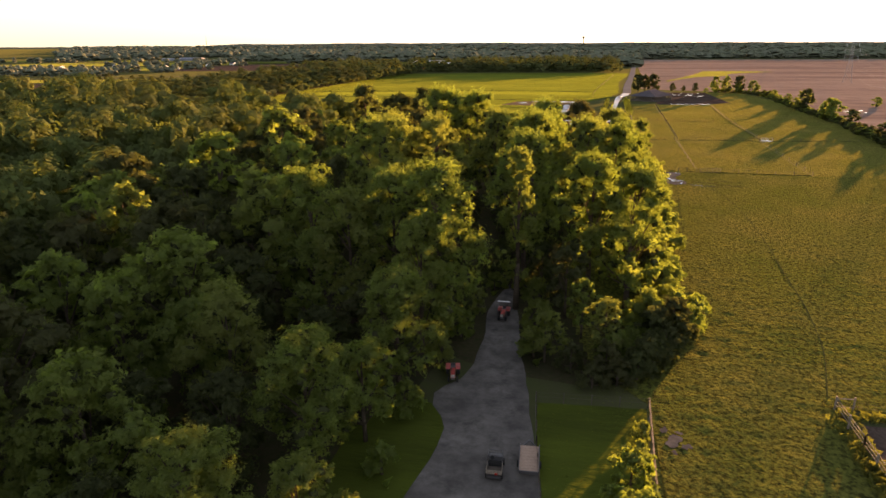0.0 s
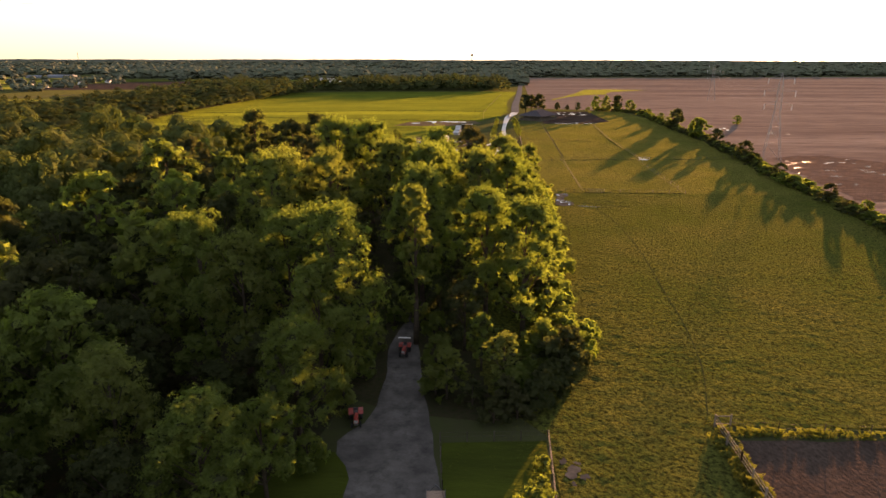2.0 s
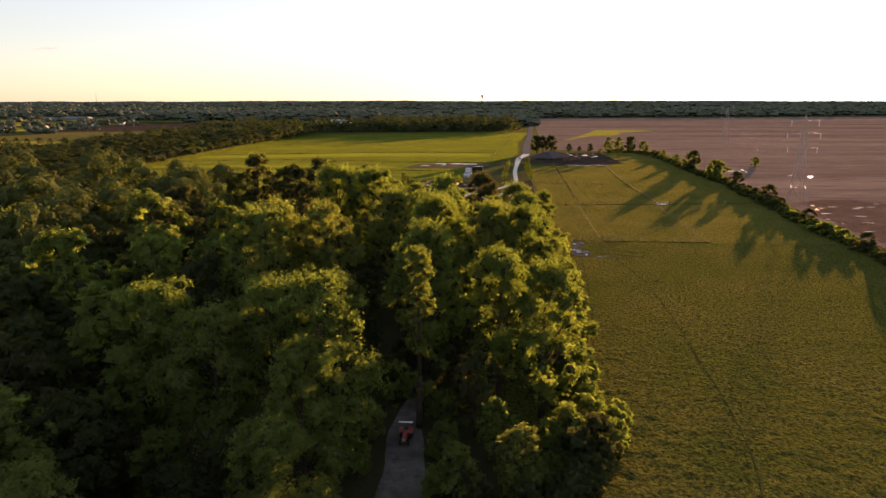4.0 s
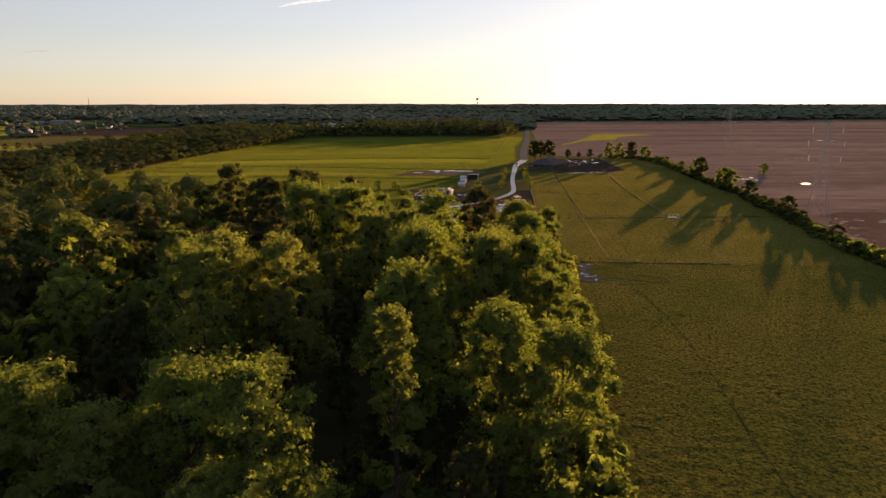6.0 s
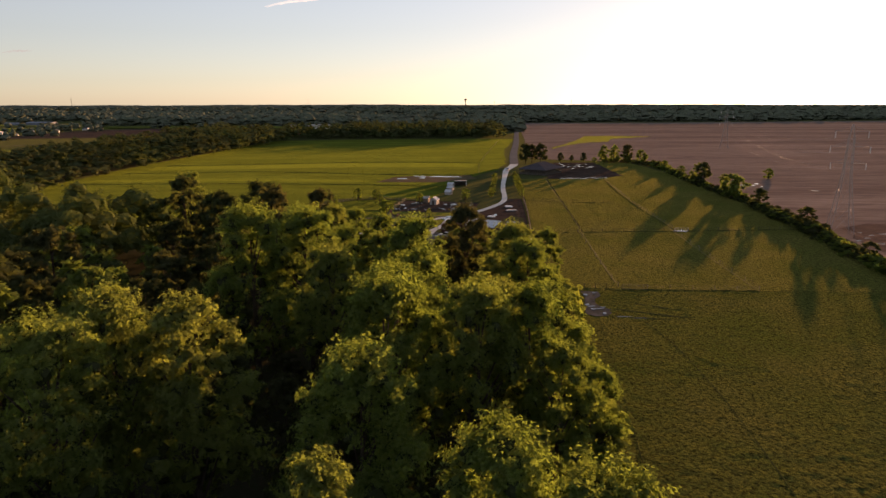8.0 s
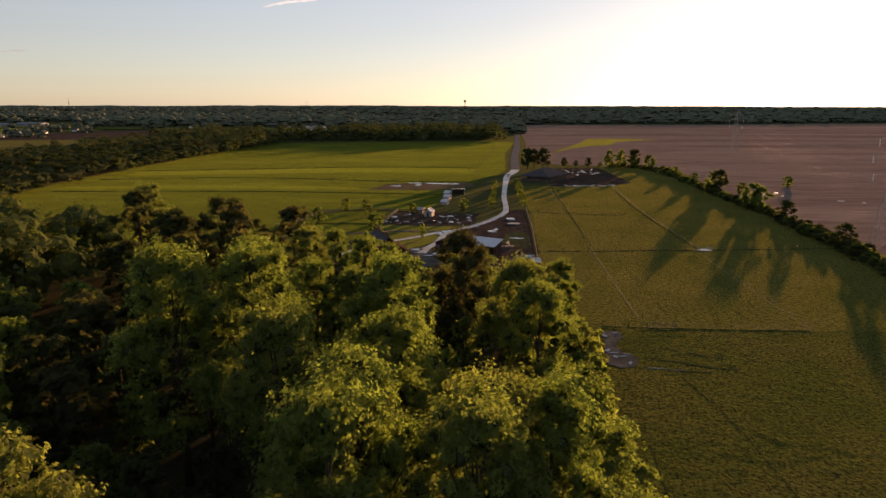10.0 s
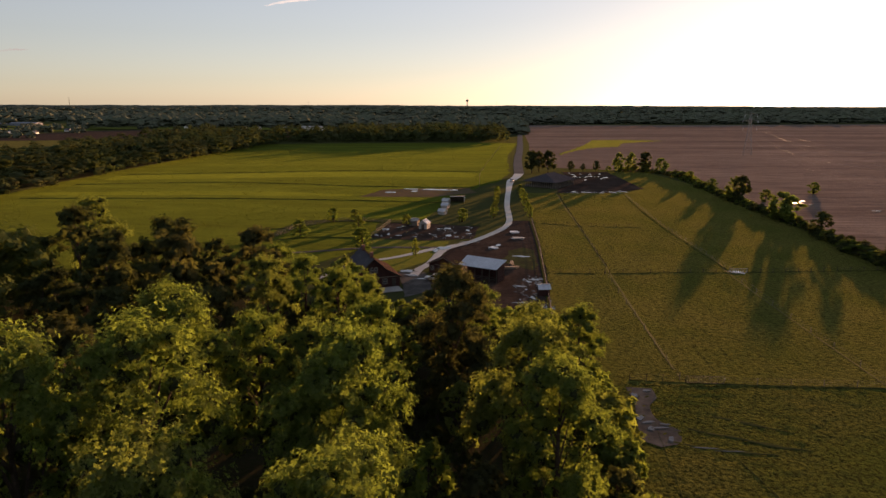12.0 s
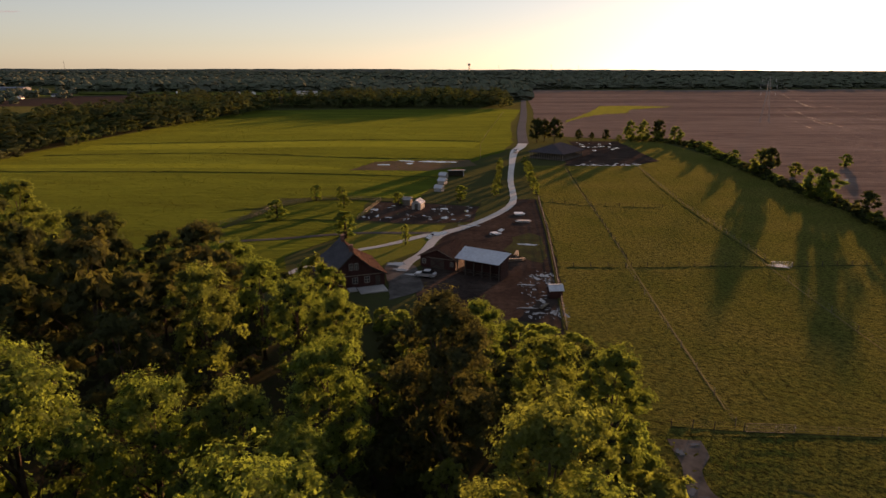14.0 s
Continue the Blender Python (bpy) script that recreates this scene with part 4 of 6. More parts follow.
for i in range(7):
    SAPLING.put(11.5 + i * 0.75, 354 + i * 10.5, 3.6 + 1.4 * rng.random(), rng.random() * 360, 1.3 + 0.5 * rng.random())
    SAPLING.put(25.2 + 0.25 * i, 356 + i * 11, 3.6 + 1.6 * rng.random(), rng.random() * 360, 1.3 + 0.6 * rng.random())

HEDGE_TREES = [Kind(12, 3.8, lambda k=k: tree("tree", 91 + k, 12, 4.3, 0.08, 22, 3000, 0.56, M_LEAF if k else M_LEAF_DARK, "broadleaf tree standing in the field hedgerow")) for k in range(3)]
# trees by the long shed
SHED_TREES = [Kind(14, 5.4, lambda k=k: tree("tree", 81 + k, 14, 5.4, 0.26, 30, 3800, 0.56, M_LEAF_DARK, "dark round-headed tree behind the long open shed")) for k in range(2)]
for x, y, top, k in ((41, 512, 14.5, 1), (51, 513, 15.5, 0), (46, 519, 13, 0), (66, 521, 7, 0), (82, 522, 7, 1), (74, 524, 5, 0), (112, 524, 12.5, 1)):
    SHED_TREES[k].put(x, y, top, rng.random() * 360, 1.0, "dark round-headed tree behind the long open shed")

# understorey added along the lane to keep sun off its floor, leaves darkened
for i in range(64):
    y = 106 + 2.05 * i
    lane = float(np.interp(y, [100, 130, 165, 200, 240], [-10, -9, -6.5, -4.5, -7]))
    HEDGE_SHRUBS[1].put(lane + (1 if i % 2 else -1) * (1.9 + 1.4 * rng.random()), y, 2.6 + 2.2 * rng.random(), rng.random() * 360, 1.1, "bushy understorey added to shade the lane, leaves darkened")
for x, y in ((-1, 226), (4, 231), (9, 232), (-12, 238), (-8, 234), (-17, 240), (-3, 236), (14, 230), (18, 226), (12, 222)):
    SHRUBS[rng.randrange(2)].put(x, y, 3.0 + 2.5 * rng.random(), rng.random() * 360, 1.3)

# a row of small trees by the far lane
for i in range(13):
    u = i / 12 + 0.02 * rng.random()
    HEDGE_SHRUBS[1].put(-520 + 110 * u, 576 + 48 * u, (8.5 if i == 6 else 4.5) + 2 * rng.random(), rng.random() * 360, 1.0, "small round tree in a row by the far lane")

# ---- the hedgerow along the pasture ----
HEDGE = [(98, 530), (112, 520), (124, 492), (121, 450), (119, 405), (118, 370), (117.4, 336), (113, 295), (112.5, 278), (107, 244), (105.5, 226), (104, 190), (102, 150), (101, 110)]
hedge_line = smooth_line(HEDGE, 2.2)
for i, q in enumerate(hedge_line):
    HEDGE_SHRUBS[i % 2].put(q[0] + rng.gauss(0, 0.7), q[1], 1.7 + 1.5 * rng.random() + (0.9 if 1.5 * wob(q[0], q[1], 0.06) > 0.3 else 0), rng.random() * 360, 1.7 + 0.5 * rng.random(), "bushy hedgerow shrub between pasture and ploughed field")
for x, y, top, wide in ((96, 523, 7, 1.4), (103, 522, 6, 1.4), (111.5, 522, 10, 1.4), (120, 518, 13.5, 1.3), (90, 525, 5, 1.5), (122, 470, 9, 1.2), (120, 432, 9.5, 1.3), (119.5, 401.5, 15.6, 1.25), (119, 394, 15.2, 1.2), (118, 355.5, 15.6, 1.15), (117.7, 348, 15, 1.15),
                        (117, 326, 11.6, 1.25), (115, 306, 6, 1.2), (112.6, 280, 11.4, 1.3), (111, 266, 7, 1.2), (107, 236, 8, 1.3), (104.6, 198, 8, 1.3), (103.5, 178, 7, 1.2), (131, 398, 8.5, 1.3), (165, 425, 8.5, 1.3)):
    HEDGE_TREES[rng.randrange(3)].put(x, y, top * 0.68, rng.random() * 360, wide * 1.15, "broadleaf tree standing in the field hedgerow")


# ---- far woods, as stuff ----
def crown_stuff(seed, height, radius, boughs, leaves, size, dome=1.3, hearts=False):
    rs = np.random.RandomState(seed)
    C, R = crown_plan(rs, height, radius, 0.2, boughs, 0.0, 1.5)
    w = np.array(R) ** 2
    V = leaf_cloud(rs, C, R, leaves * w / w.sum(), size, np.array([0, 0, height * 0.4]), 0.0, dome)[0]
    return np.concatenate([V, blocking_hearts(rs, C, R, 0.74)]) if hearts else V


def scatter_stuff(name, base, spots, mat, label, category="woods"):
    """Many crowns joined into one mesh; spots: x, y, z, turn, width, height."""
    out = []
    for i, (x, y, z, turn, wide, high) in enumerate(spots):
        v = base[i % len(base)]
        c, s = math.cos(turn), math.sin(turn)
        out.append(np.stack([(v[:, 0] * c - v[:, 1] * s) * wide + x, (v[:, 0] * s + v[:, 1] * c) * wide + y, v[:, 2] * high + z], 1))
    V = np.concatenate(out)
    return tagged(new(name, arrays_mesh(name, V, np.arange(len(V)).reshape(-1, 3), mat)), label, category, "", "stuff")


west = [crown_stuff(51 + i, 20, 8.2, 12, 1080, 0.9, 2.4, True) for i in range(5)]
spots = []
for x in np.arange(-290, -76, 12.6):
    for y in np.arange(-10, 320, 12.4):
        px, py = x + rng.uniform(-3, 3), y + rng.uniform(-3, 3)
        if -70 - px < py < np.interp(px, [-300, -215, -160, -95], [330, 300, 256, 248]):
            spots.append((px, py, 0, rng.random() * 6.28, 0.72 + 0.6 * rng.random(), 0.66 + 0.6 * rng.random()))
scatter_stuff("west_woods", west, spots, M_LEAF_WEST, "dense green broadleaf canopy west of the lane")

belt = [crown_stuff(61 + i, 16, 6.4, 6, 200, 1.7, 4.0) for i in range(4)]
fine_belt = [crown_stuff(65 + i, 16, 5.8, 4, 760, 0.75, 4.0) for i in range(5)]
spots, fine = [], []
for x in np.arange(-305, -195, 9.0):
    for y in np.arange(300, 810, 10.0):
        px, py = x + rng.uniform(-4, 4), y + rng.uniform(-4, 4)
        if px < np.interp(py, [300, 420, 445, 505, 620, 780, 810], [-198, -206, -200, -205, -200, -194, -194]):
            (fine if py < 600 and px > -262 else spots).append((px, py, 0, rng.random() * 6.28, 1.0 + 0.3 * rng.random(), 0.5 + 0.55 * rng.random() + 0.25 * wob(px, py, 0.02, 3)))
for x in np.arange(-340, 62, 10.0):
    for y in np.arange(806, 1010, 11.0):
        px, py = x + rng.uniform(-4, 4), y + rng.uniform(-4, 4)
        if py > 806 + 0.05 * (px + 200) and px < 44 + (py - 800) * 0.03 and (py < 884 if px < -150 else py < 985):
            spots.append((px, py, 0, rng.random() * 6.28, 1.0 + 0.3 * rng.random(), 0.5 + 0.65 * rng.random() + 0.3 * wob(px, py, 0.02, 5)))
scatter_stuff("tree_belt", fine_belt, fine, M_LEAF_BELT, "belt of rounded broadleaf trees along the hay meadow")
scatter_stuff("tree_belt", belt, spots, M_LEAF_BELT, "belt of dark broadleaf trees round the hay meadow")



def far_crown(seed, height, radius):
    """An uneven rounded crown for the far distance, as triangles."""
    rs, rings = np.random.RandomState(seed), []
    for z, r in ((0.0, 0.75), (0.3, 1.0), (0.62, 0.9), (0.86, 0.55)):
        turn = rs.random() * 6.28
        rings.append([np.array([radius * r * k * math.cos(turn + 0.785 * i), radius * r * k * math.sin(turn + 0.785 * i), height * (z + 0.06 * rs.normal())]) for i, k in enumerate(0.72 + 0.5 * rs.random(8))])
    out, top = [], np.array([0, 0, height])
    for lo, hi in zip(rings, rings[1:]):
        for i in range(8):
            j = (i + 1) % 8
            out += [lo[i], lo[j], hi[j], lo[i], hi[j], hi[i]]
    for i in range(8):
        out += [rings[-1][i], rings[-1][(i + 1) % 8], top]
    return np.array(out)


lump = [far_crown(71 + i, 15, 6.6) for i in range(6)]
spots = []
FIELDS = [[(-1000, 760), (-200, 760), (-120, 1090), (-330, 1225), (-690, 1240), (-720, 1318), (-1000, 1318)], [(60, 500), (1700, 500), (1700, 1480), (900, 1440), (420, 1370), (92, 1340)], [(-1500, 1400), (-700, 1330), (-600, 1480), (-1500, 1560)], [(420, 1900), (1500, 1800), (1700, 2000), (500, 2100)], [(-900, 1900), (-200, 1850), (-250, 2000), (-900, 2050)]]
# lines and blocks of trees, row behind row
for row, y0 in enumerate((1000, 1014, 1040, 1075, 1110, 1160, 1235, 1246, 1300, 1345, 1356, 1400, 1490, 1502, 1560, 1640, 1655, 1760, 1850, 1960, 2080, 2220, 2380, 2560, 2780, 3020, 3300, 3600)):
    step = 8.5 * (y0 / 1200) ** 0.8
    for x in np.arange(-0.86 * y0, 0.78 * y0, step):
        x, y = x + rng.uniform(-0.4, 0.4) * step, y0 + rng.uniform(-12, 12) + 24 * wob(x, y0, 0.004, row)
        if any(inside(x, y, f) for f in FIELDS) or wob(x, y * 2.6, 0.0016, 4) < -0.2:
            continue
        k = 0.85 * (y0 / 1200) ** 0.6
        spots.append((x, y, 0, rng.random() * 6.28, k * (1.25 + 0.8 * rng.random()), (0.65 + 0.6 * rng.random() + 0.25 * wob(x, y, 0.006, 2)) * (1.0 if x < 200 or y0 > 1500 else 0.85)))
for x0, y0, wide, deep, count in ((-640, 705, 110, 30, 60), (-690, 775, 90, 22, 44), (-560, 800, 50, 14, 24), (-648, 1105, 32, 22, 20), (-590, 1010, 60, 16, 20), (-700, 985, 70, 16, 24), (-545, 880, 30, 12, 12)):
    for _ in range(count):
        spots.append((x0 + wide * rng.uniform(-1, 1), y0 + deep * rng.uniform(-1, 1), 0, rng.random() * 6.28, 0.45 + 0.4 * rng.random(), 0.35 + 0.4 * rng.random()))
for i in range(46):
    x = -1150 + 900 * rng.random()
    spots.append((x, 1115 + 95 * rng.random() - 0.02 * x, 0, rng.random() * 6.28, 0.7 + 0.5 * rng.random(), 0.4 + 0.35 * rng.random()))


def ridge(name, y0, low, swing, seed, label):
    """A long wooded rise with a rough top, lower towards the sun."""
    g, n = Geo(), 401
    for i in range(n):
        x = (-1.06 + 2.12 * i / (n - 1)) * y0
        fall = min(1.0, max(0.25, 1.0 - x / (0.75 * y0))) if x > 0 else 1.0
        top = (low + swing * noise.fractal(Vector((x * 0.0011, seed, 0)), 1.0, 2.0, 4)) * fall + 2.2 * wob(x, seed, 0.012, 2) + 1.5 * wob(x, seed, 0.05, 6) + 1.0 * wob(x, seed, 0.13, 3)
        y = y0 + 40 * wob(x, seed, 0.002, 1)
        g.v += [(x, y - 70, 0), (x, y - 55, top * 0.55), (x, y - 22, top * 0.85), (x, y, max(2.0, top)), (x, y + 60, 0)]
        if i:
            k = len(g.v) - 10
            g.f += [(k + m, k + 5 + m, k + 6 + m, k + 1 + m) for m in range(4)]
    return tagged(new(name, g.mesh(name, M_LEAF_RIDGE_HAZE, True)), label, "ridge", "", "structure")


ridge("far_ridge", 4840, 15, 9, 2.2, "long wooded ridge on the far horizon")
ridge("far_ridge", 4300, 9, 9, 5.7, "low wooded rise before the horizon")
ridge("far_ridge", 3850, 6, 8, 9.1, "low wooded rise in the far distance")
scatter_stuff("far_woods", lump, spots, M_LEAF_FAR_HAZE, "distant wooded ridges along the flat horizon")

# ---- grass, as stuff ----
rs = np.random.RandomState(8)


def tufts(name, x0, x1, y0, y1, amount, size, keep, mat, label, stand=0.45, rows=0.0):
    """Standing tufts of grass blades with gaps and clumps."""
    P = np.stack([rs.uniform(x0, x1, amount), rs.uniform(y0, y1, amount), np.zeros(amount)], 1)
    ok = np.array([keep(px, py) for px, py, _ in P])
    for line, w in WORN + VERGE:
        for a, b in zip(line, line[1:]):
            a, d = np.array(a, float), np.array(b, float) - np.array(a, float)
            u = np.clip(((P[:, :2] - a) @ d) / (d @ d), 0, 1)
            ok &= np.linalg.norm(P[:, :2] - a - u[:, None] * d, axis=1) > w / 2 + 0.04
    edge = np.clip(np.minimum(P[:, 1] - y0, y1 - P[:, 1]) / 14.0, 0, 1) if y1 - y0 > 30 else np.ones(len(P))
    ok &= rs.random(len(P)) < edge
    ok &= np.array([noise.fractal(Vector((px * 0.37 + py * 0.21, py * 0.43 - px * 0.25, 5.3)), 0.8, 2.1, 3) for px, py, _ in P]) > rs.uniform(-0.9, 0.5, len(P))
    P = P[ok]
    n = len(P)
    a = rs.uniform(0, math.pi, n)
    T = np.stack([np.cos(a), np.sin(a), np.zeros(n)], 1)
    lean = rs.normal(size=(n, 3)) * 0.25
    lean[:, 2] = 1.0
    swell = np.array([1.0 + 0.3 * noise.fractal(Vector((px * 0.9 + py * 0.5, py * 1.1 - px * 0.6, 3.1)), 0.8, 2.1, 2) + 0.35 * noise.noise(Vector((px * 0.05, py * 0.05, 1.0))) for px, py, _ in P])
    if rows:
        drift = np.array([1.6 * noise.noise(Vector((px * 0.09, py * 0.05, 7.7))) for px, py, _ in P])
        patch = np.array([max(0.0, 0.5 + noise.noise(Vector((px * 0.045, py * 0.03, 2.2)))) for px, py, _ in P]) * np.clip((P[:, 1] - 209) / 6.0, 0, 1)
        swell *= 1 + rows * patch * np.sin(6.283 * (P[:, 0] - 0.035 * P[:, 1] + drift) / 2.9)
    w, h = (size * swell * (0.6 + 0.8 * rs.random(n)))[:, None], (size * swell * stand * (0.5 + 0.9 * rs.random(n)))[:, None]
    V = np.stack([P - T * w * 0.35, P + T * w * 0.35, P + T * w * 0.6 + lean * h, P - T * w * 0.6 + lean * h], 1).reshape(-1, 3)
    V[:, 2] += 0.04
    return tagged(new(name, arrays_mesh(name, V, np.arange(len(V)).reshape(-1, 4), mat)), label, "grass", "", "stuff")


def east_pasture(x, y):
    if y < 72.8 and x > 27.3:
        return False
    if inside(x, y, GATEWAY):
        return False
    return wood_edge(y) - 2.5 < x < np.interp(y, [0, 110, 226, 300, 400, 520], [100, 99, 103, 111, 116, 105])


tufts("pasture_grass", -3, 104, 34, 124, 30000, 0.2, east_pasture, M_GRASS_TUFT, "tussocky backlit pasture grass", 0.36)
tufts("pasture_grass", 8, 104, 108, 164, 18000, 0.18, east_pasture, M_GRASS_TUFT, "tussocky backlit pasture grass", 0.28)
tufts("pasture_grass", 12, 116, 148, 296, 30000, 0.18, east_pasture, M_GRASS_TUFT, "tussocky backlit pasture grass", 0.32, 0.3)
tufts("verge_grass", 26.4, 29.0, 40, 73.5, 2200, 0.6, lambda x, y: True, M_GRASS_TUFT, "tall rank grass along the corner fence", 0.8)
tufts("verge_grass", 28, 100, 71.6, 73.2, 2600, 0.5, lambda x, y: True, M_GRASS_TUFT, "tall rank grass along the tilled plot", 0.7)
tufts("pasture_grass", 24, 118, 280, 430, 14000, 0.26, east_pasture, M_GRASS_TUFT, "tussocky backlit pasture grass", 0.35, 0.35)
tufts("meadow_grass", -205, 30, 262, 800, 30000, 0.42, lambda x, y: inside(x, y, CROP), M_HAY_TUFT, "long backlit hay grass", 0.2)


# ---- buildings ----
def window(parent, x, y, z, wide, high, normal="y-", cross=True):
    """A window with frame, bars and a pane, standing proud of a wall."""
    s = {"y-": (1, 0, 0, -1), "x+": (0, 1, 1, 0), "x-": (0, 1, -1, 0), "y+": (1, 0, 0, 1)}[normal]

    def place(u, d, w):
        return (x + s[0] * u + s[2] * d, y + s[1] * u + s[3] * d, z + w)
    fr = Geo()
    for a, b in (((-wide / 2, 0), (wide / 2, 0)), ((-wide / 2, high), (wide / 2, high)), ((-wide / 2, 0), (-wide / 2, high)), ((wide / 2, 0), (wide / 2, high))) + ((((0, 0), (0, high)), ((-wide / 2, high / 2), (wide / 2, high / 2))) if cross else ()):
        fr.plank(place(a[0], 0.04, a[1]), place(b[0], 0.04, b[1]), 0.11, 0.11)
    w = part("window", fr, M_FRAME, parent, "dull pale wooden window frame")
    part("pane", Geo().poly([place(-wide / 2, 0.02, 0), place(wide / 2, 0.02, 0), place(wide / 2, 0.02, high), place(-wide / 2, 0.02, high)]), M_GLASS, w)
    return w


def gable_walls(parent, L, W, eave, ridge, mat, name="wall"):
    """Four walls of a gabled house, 0.15 m thick; the ridge runs along y."""
    t = 0.15
    for sgn in (-1, 1):
        y0, y1 = (sgn * L / 2, sgn * (L / 2 - t)) if sgn > 0 else (-L / 2 + t, -L / 2)
        ring = [(-W / 2, 0), (W / 2, 0), (W / 2, eave), (0, ridge), (-W / 2, eave)]
        part(name, Geo().hull([(a, y0, b) for a, b in ring], [(a, y1, b) for a, b in ring]), mat, parent)
        x0, x1 = sorted((sgn * W / 2, sgn * (W / 2 - t)))
        part(name, Geo().box(x0, -L / 2 + t + 0.003, 0, x1, L / 2 - t - 0.003, eave), mat, parent)


def gable_roof(parent, L, W, eave, ridge, mat, over=0.4, ribs=0, label=""):
    """Two roof slabs with an overhang, a ridge cap and raised ribs."""
    slope = (ridge - eave) / (W / 2)
    th = 0.09
    for sgn in (-1, 1):
        xo = sgn * (W / 2 + over)
        zo = eave - over * slope
        a = [(0, -L / 2 - over, ridge + 0.02), (xo, -L / 2 - over, zo + 0.02), (xo, L / 2 + over, zo + 0.02), (0, L / 2 + over, ridge + 0.02)]
        r = part("roof", Geo().hull(a, [(p[0], p[1], p[2] + th) for p in a]), mat, parent, label)
        if ribs:
            g = Geo()
            for i in range(ribs + 1):
                y = -L / 2 - over + (L + 2 * over) * i / ribs
                g.plank((0, y, ridge + 0.02 + th + 0.02), (xo, y, zo + 0.02 + th + 0.02), 0.06, 0.05)
            part("rib", g, mat, r)
    part("ridge_cap", Geo().plank((0, -L / 2 - over, ridge + 0.13), (0, L / 2 + over, ridge + 0.13), 0.3, 0.07), mat, parent)


def small_shed(x, y, turn, L, W, eave, ridge, wall, roof, label, ribs=8, door=True):
    t = thing("shed", label, "shed", (x, y, 0.03), turn)
    gable_walls(t, L, W, eave, ridge, wall)
    gable_roof(t, L, W, eave, ridge, roof, 0.22, ribs)
    if door:
        d = part("door", Geo().box(-0.5, -L / 2 - 0.05, 0.02, 0.5, -L / 2 - 0.003, min(1.9, eave - 0.1)), M_DARKWOOD, t)
        part("door_handle", Geo().bar((0.34, -L / 2 - 0.08, 0.9), (0.34, -L / 2 - 0.08, 1.1), 0.02), M_STEEL, d)
    return t


# the barn: a gabled front, and a long open shed with a pale sheet roof beside it
barn = thing("barn", "dark red timber barn with a brown shingle roof", "barn", (-2.4, 276.6, 0.03), -23)
gable_walls(barn, 9.6, 8.4, 2.6, 4.3, M_REDWOOD)
gable_roof(barn, 9.6, 8.4, 2.6, 4.3, M_SHINGLE_DARK, 0.45, 0)
for sx in (-1, 1):
    part("fascia", Geo().plank((sx * 4.65, -5.28, 2.42), (0, -5.28, 4.32), 0.05, 0.16), M_WOOD, barn)
part("door_track", Geo().plank((-2.6, -4.92, 2.35), (3.6, -4.92, 2.35), 0.1, 0.12), M_WOOD, barn, "pale sliding-door rail")
bd = part("barn_door", Geo().box(-1.7, -4.9, 0.04, 1.5, -4.82, 2.28), M_DARKWOOD, barn)
part("door_brace", Geo().plank((-1.6, -4.93, 0.2), (1.4, -4.93, 2.1), 0.03, 0.14), M_REDWOOD, bd)
part("door_brace", Geo().plank((1.4, -4.93, 0.2), (-1.6, -4.93, 2.1), 0.03, 0.14), M_REDWOOD, bd)
window(barn, 3.3, -4.82, 0.9, 0.7, 0.9, "y-")
window(barn, -3.3, -4.82, 0.9, 0.8, 1.0, "y-")
lean = thing("open_shed", "open-fronted timber shed with pale blue-grey metal roof", "shed", (5.3, 268.6, 0.03), -29)
for x in np.linspace(-4.9, 4.9, 6):
    part("post", Geo().box(x - 0.1, -2.2, 0, x + 0.1, -2.0, 3.3), M_DARKWOOD, lean)
part("back_wall", Geo().box(-5.2, 1.5, 0, 5.2, 1.65, 4.6), M_REDWOOD, lean)
part("end_wall", Geo().hull([(5.05, -1.9, 0), (5.2, -1.9, 0), (5.2, 1.48, 0), (5.05, 1.48, 0)], [(5.05, -1.9, 3.25), (5.2, -1.9, 3.25), (5.2, 1.48, 4.5), (5.05, 1.48, 4.5)]), M_REDWOOD, lean)
part("beam", Geo().plank((-5.3, -2.1, 3.32), (5.3, -2.1, 3.32), 0.16, 0.2), M_DARKWOOD, lean)
sheet = part("roof", Geo().hull([(-5.4, -2.5, 3.32), (5.0, -2.5, 3.32), (5.6, 2.0, 4.85), (-5.4, 2.0, 4.85)], [(-5.4, -2.5, 3.39), (5.0, -2.5, 3.39), (5.6, 2.0, 4.92), (-5.4, 2.0, 4.92)]), M_TIN, lean, "pale corrugated metal roof")
for i in range(22):
    x = -5.35 + i * 10.3 / 21
    part("rib", Geo().plank((x, -2.5, 3.41), (x, 2.0, 4.94), 0.05, 0.04), M_TIN, sheet)
for i, x in enumerate((-3.9, -1.9, 0.0, 1.9, 3.9)):
    part("stall_gate", Geo().plank((x - 0.8, -2.05, 1.2), (x + 0.8, -2.05, 1.2), 0.05, 0.12).plank((x - 0.8, -2.05, 0.7), (x + 0.8, -2.05, 0.7), 0.05, 0.12).plank((x - 0.8, -2.05, 0.3), (x + 0.8, -2.05, 1.2), 0.05, 0.1), M_DARKWOOD, lean)

